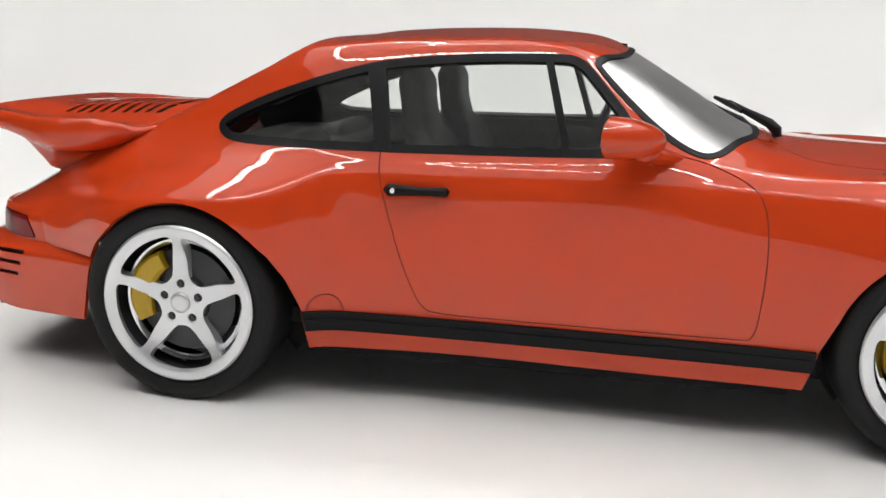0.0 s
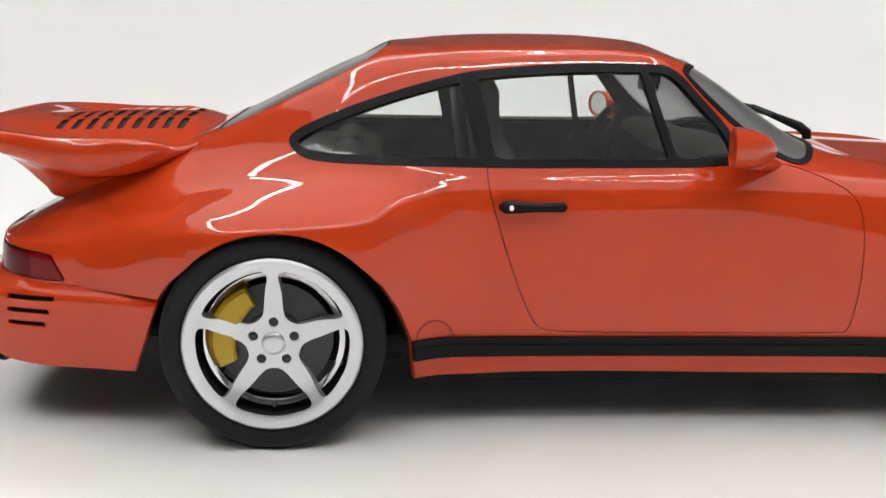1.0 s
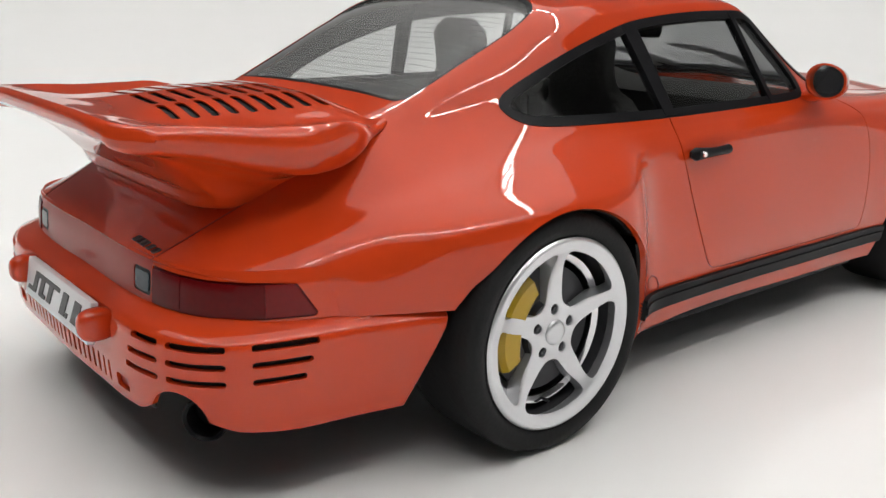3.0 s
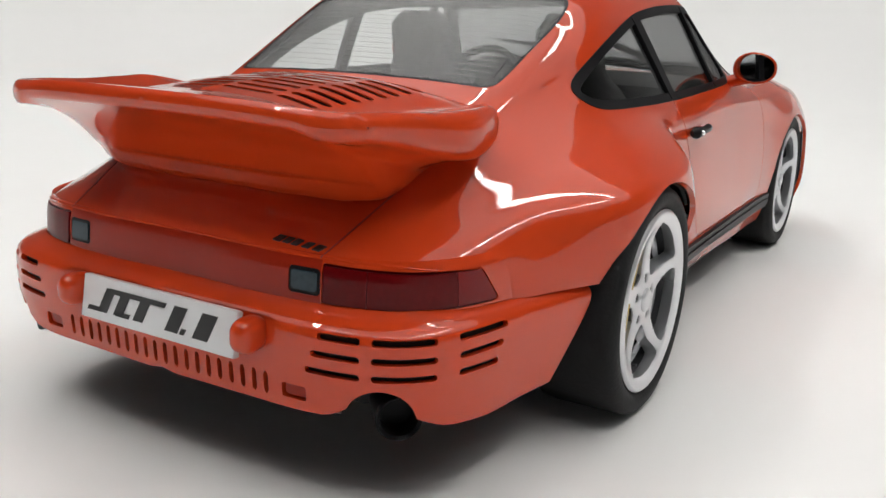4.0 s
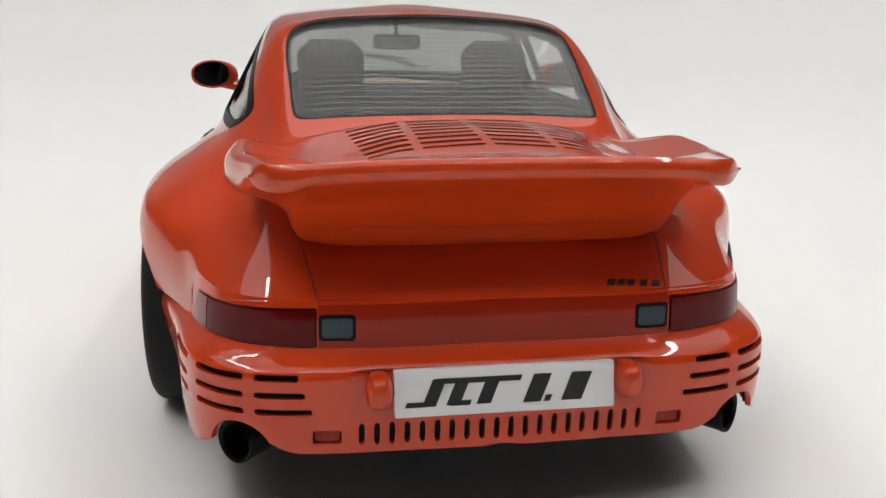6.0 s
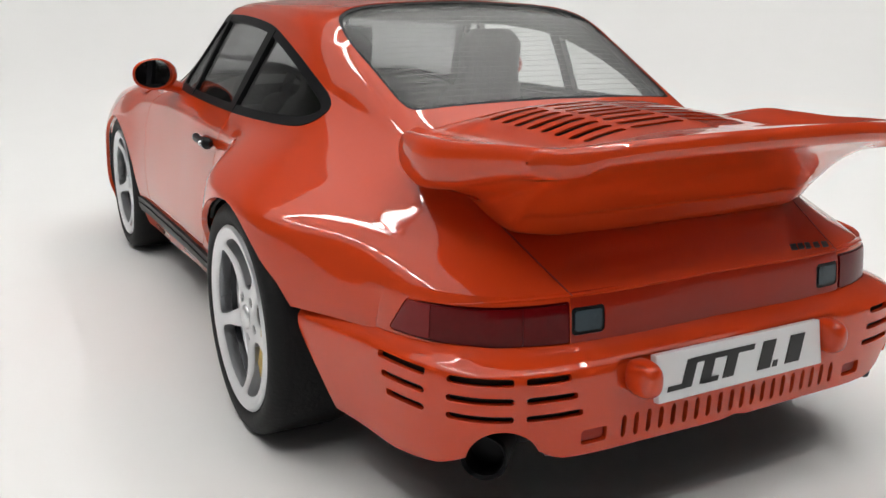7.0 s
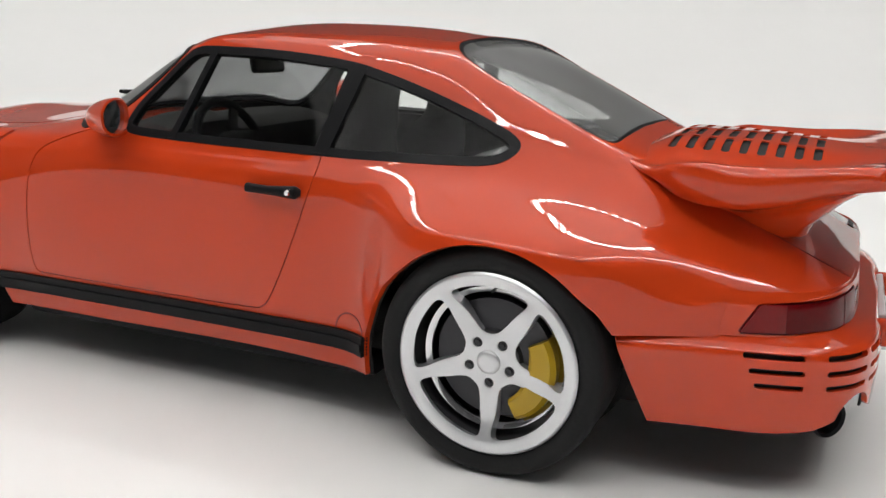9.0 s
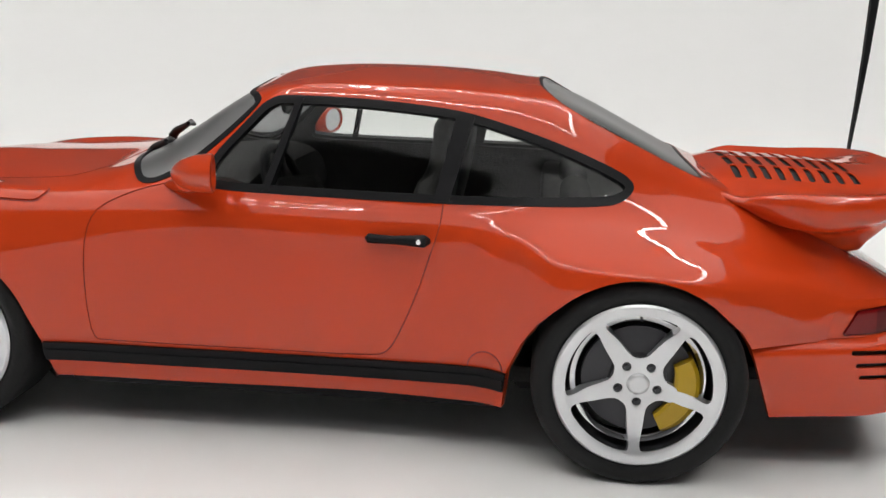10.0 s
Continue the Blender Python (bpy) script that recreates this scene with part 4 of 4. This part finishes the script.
turned(bm, [(0, -.035), (.05, -.03), (.065, -.01), (.06, .02), (.03, .12), (0, .12)], 32, m @ pose(0, 0, 0, 90, 0, 0))
part("hub", bm, CABIN, sw, "padded round boss")
for a in (90, 210, 330):
    bm = bmesh.new()
    box(bm, (.04, -.02, -.008), (.17, .02, .008), .005, 2, m @ pose(0, 0, 0, 0, 0, a))
    part("spoke", bm, BLACK, sw)
# inside mirror
bm = bmesh.new()
box(bm, (-.012, -.105, -.034), (.016, .105, .034), .02, 4, pose(1.294, -.011, 1.047, 0, 8, 0))
im = part("inside_mirror", bm, BLACK, car, "small black inside mirror")
bm = bmesh.new()
tube(bm, [(1.30, -.011, 1.07), (1.32, -.011, 1.12), (1.325, -.011, 1.16)], .010)
part("stalk", bm, BLACK, im)

# window bars
for flip in (True, False):
    pick = (lambda s: s.mirrored()) if flip else (lambda s: s)
    g = full.within(WINDOW, -.004)
    bp = g.within(np.array([(.533, 1.13), (.590, 1.13), (.590, 1.09), (.652, .80), (.603, .80), (.533, 1.075)]))
    plate("pillar", pick(bp), BLACK, car, "black pillar between the side windows", .004, -.02)
    vb = g.within(np.array([(1.088, 1.14), (1.112, 1.14), (1.212, .80), (1.186, .80)]))
    plate("vent_bar", pick(vb), BLACK, car, "thin black bar of the quarter light", .004, -.02)

# ---- outer fittings ----


def side_mirror(sgn):
    """A teardrop housing on a short foot; its open end carries the glass and faces the tail."""
    sm = empty("side_mirror")
    sm.parent = car
    sm["label"] = "rounded orange-red door mirror"
    n, k = 22, 30
    rings = []
    bm = bmesh.new()
    for i in range(n):
        t = i / (n - 1)
        x = 1.318 + .155 * t
        e = max(1 - t ** 2.4, 0) ** .5
        cy, cz = .785 - .055 * t, .902 - .012 * t
        ring = []
        for j in range(k):
            a = 2 * math.pi * j / k
            ca, sa = math.cos(a), math.sin(a)
            ry = .092 if ca > 0 else .080
            ring.append(bm.verts.new((x - .025 * ca * (1 - t), sgn * (cy + ca * ry * max(e, .02)), cz + math.copysign(abs(sa) ** .85, sa) * .060 * max(e, .02))))
        rings.append(ring)
    # hollow rim at the open end
    rim = []
    for s_, dx in ((.90, -.004), (.86, .012)):
        c = sum((v.co for v in rings[0]), Vector()) / k
        rim.append([bm.verts.new(c + (v.co - c) * s_ + Vector((dx, 0, 0))) for v in rings[0]])
    order = [rim[1], rim[0]] + rings
    for p, q in zip(order, order[1:]):
        for j in range(k):
            bm.faces.new((p[j], p[(j + 1) % k], q[(j + 1) % k], q[j]))
    bm.faces.new(rings[-1])
    part("housing", bm, PAINT, sm, "orange-red teardrop housing")
    bm = bmesh.new()
    vs = [bm.verts.new((1.318 + .008 - .025 * math.cos(a) + 0, sgn * (.785 + math.cos(a) * (.080 if math.cos(a) > 0 else .070)), .902 + math.copysign(abs(math.sin(a)) ** .85, math.sin(a)) * .052)) for a in np.linspace(0, 2 * math.pi, 31)[:-1]]
    bk = [bm.verts.new(v.co + Vector((.006, 0, 0))) for v in vs]
    bm.faces.new(vs)
    bm.faces.new(bk)
    for j in range(30):
        bm.faces.new((vs[j], vs[(j + 1) % 30], bk[(j + 1) % 30], bk[j]))
    part("mirror_glass", bm, MIRROR, sm, "dark mirror glass")
    bm = bmesh.new()
    rings = []
    for t in np.linspace(0, 1, 8):
        c = Vector((1.41 + .05 * t, sgn * (.755 - .095 * t), .865 - .030 * t))
        rings.append([bm.verts.new(c + Vector((math.cos(a) * (.045 + .03 * t), 0, math.sin(a) * (.030 - .004 * t)))) for a in np.linspace(0, 2 * math.pi, 17)[:-1]])
    for p, q in zip(rings, rings[1:]):
        for j in range(16):
            bm.faces.new((p[j], p[(j + 1) % 16], q[(j + 1) % 16], q[j]))
    bm.faces.new(rings[0])
    bm.faces.new(rings[-1])
    part("foot", bm, PAINT, sm)


MIRROR = stuff("mirror_glass", (0.55, 0.55, 0.57), 0.04, metal=1.0, size=40, spread=0.05)
side_mirror(1)
side_mirror(-1)


def door_handle(sgn):
    h = empty("door_handle")
    h.parent = car
    h["label"] = "black pull handle with a bright lock"
    bm = bmesh.new()
    tube(bm, [(.650, sgn * 0.7540, .711), (.664, sgn * 0.7630, .712), (.70, sgn * 0.7660, .7125), (.76, sgn * 0.7640, .712), (.82, sgn * 0.7600, .7125), (.838, sgn * 0.7570, .713), (.845, sgn * 0.7510, .713)], [.010, .020, .017, .013, .014, .015, .008], 14)
    part("grip", bm, BLACK, h)
    bm = bmesh.new()
    turned(bm, [(0, -.007), (.007, -.007), (.009, -.004), (.009, .01)], 20, pose(.679, sgn * 0.7815, .713, 0, 0, 0 if sgn < 0 else 180))
    part("lock", bm, CHROME, h, "bright round lock")


door_handle(1)
door_handle(-1)

# wipers
for dx, dy, dz in ((.012, 0, .016), (-.045, .34, -.006)):
    wp = empty("wiper")
    wp.parent = car
    wp["label"] = "black wiper on the windscreen's foot"
    bm = bmesh.new()
    tube(bm, [(1.838 + dx, -.165 + dy, .850 + dz), (1.835 + dx, -.165 + dy, .872 + dz), (1.812 + dx, -.150 + dy, .893 + dz), (1.740 + dx, -.075 + dy, .925 + dz), (1.690 + dx, -.010 + dy, .950 + dz)], [.017, .019, .017, .012, .009])
    part("arm", bm, BLACK, wp)
    bm = bmesh.new()
    tube(bm, [(1.722 + dx, -.120 + dy, .926 + dz), (1.690 + dx, -.010 + dy, .944 + dz), (1.650 + dx, .120 + dy, .958 + dz)], [.007, .012, .007])
    part("blade", bm, BLACK, wp)

# badge on the lid: slanted plain bars
deck = full.V[full.V[:, 2] > .5]


def deck_height(x, y):
    d = np.hypot(deck[:, 0] - x, deck[:, 1] - abs(y))
    i = np.argsort(d)[:8]
    w = 1 / (d[i] + 1e-4)
    return float((deck[i, 2] * w).sum() / w.sum())


for c, w in ((-.272, .020), (-.297, .018), (-.321, .018), (-.352, .018), (-.382, .020)):
    bm = bmesh.new()
    vs = box(bm, (-.009, -w / 2, -.001), (.009, w / 2, .002))
    for v in vs:
        v.co.y += c + v.co.x * -.5
        v.co.x = -.852 + v.co.x * .9
        v.co.z += deck_height(v.co.x, v.co.y) + .001
    part("badge", bm, INK, car, smooth=False)

# shut lines of the lid and bonnet, jack covers, fuel flap


def seam(name, value, half, label, *tests, sides=(1, -1)):
    """A thin dark line where value is about nought, within the tests."""
    s = full.limit(*tests, lambda s: value(s) - half, lambda s: -half - value(s))
    for q in sides:
        plate(name, s if q > 0 else s.mirrored(), GAP, car, label, .0012, -.004)


seam("lid_seam", lambda s: s.V[:, 1] - (.402 + .20 * (s.V[:, 0] + .87)), .0018, "thin shut line of the engine lid", lambda s: s.V[:, 0] + .60, lambda s: .47 - s.V[:, 2], lambda s: s.V[:, 1] - .6)
seam("jack_cover", lambda s: np.hypot(s.V[:, 0] - .466, s.V[:, 2] - .318) - .055, .0020, "half-round shut line of the jack cover", lambda s: s.V[:, 2] - .5, lambda s: .319 - s.V[:, 2], lambda s: np.abs(s.V[:, 0] - .466) - .1)
BONNET = rounded([(1.83, -.2), (1.83, .25), (1.85, .42), (1.92, .505), (2.05, .505), (2.6, .45), (2.95, .35), (2.95, -.2)], 2)
seam("bonnet_seam", lambda s: inside(BONNET, plan(s)), .0018, "thin shut line of the bonnet", lambda s: 1.78 - s.V[:, 0], lambda s: s.V[:, 0] - 2.85, lambda s: .62 - s.V[:, 2], lambda s: s.V[:, 1] - .6)
FLAP = rrect(1.925, 2.115, .635, .715, .038)
seam("flap_seam", lambda s: inside(FLAP, plan(s)), .0022, "shut line of the fuel flap", lambda s: 1.8 - s.V[:, 0], lambda s: s.V[:, 0] - 2.25, lambda s: .70 - s.V[:, 2], sides=(1,))
flap = full.limit(lambda s: 1.8 - s.V[:, 0], lambda s: s.V[:, 0] - 2.25, lambda s: .70 - s.V[:, 2], lambda s: inside(FLAP, plan(s)) + .004)
plate("fuel_flap", flap, PAINT, car, "oblong orange-red fuel flap", .005, -.004)

# edge of the white cloth and the dark gap beside it
bm = bmesh.new()
prev = None
for i in range(9):
    t = i / 8
    z = .17 * t
    c = Vector((-.1205, -.2378, z)) + Vector((-.004, .0013, 0)) * (math.sin(t * 2.6) - .5)
    w = .0003 + .0030 * max(t - .12, 0)
    ring = [bm.verts.new(c + Vector(o)) for o in ((-w, w * .3, 0), (w, -w * .3, 0), (w + .0004, -w * .3 - .002, 0), (-w + .0004, w * .3 - .002, 0))]
    if prev:
        for k in range(4):
            bm.faces.new((prev[k], prev[(k + 1) % 4], ring[(k + 1) % 4], ring[k]))
    else:
        bm.faces.new(ring)
    prev = ring
bm.faces.new(prev)
tagged(part("cloth_gap", bm, BLACK, scale=1.0), "narrow black gap at the edge of white cloth", "backdrop edge", kind="structure")
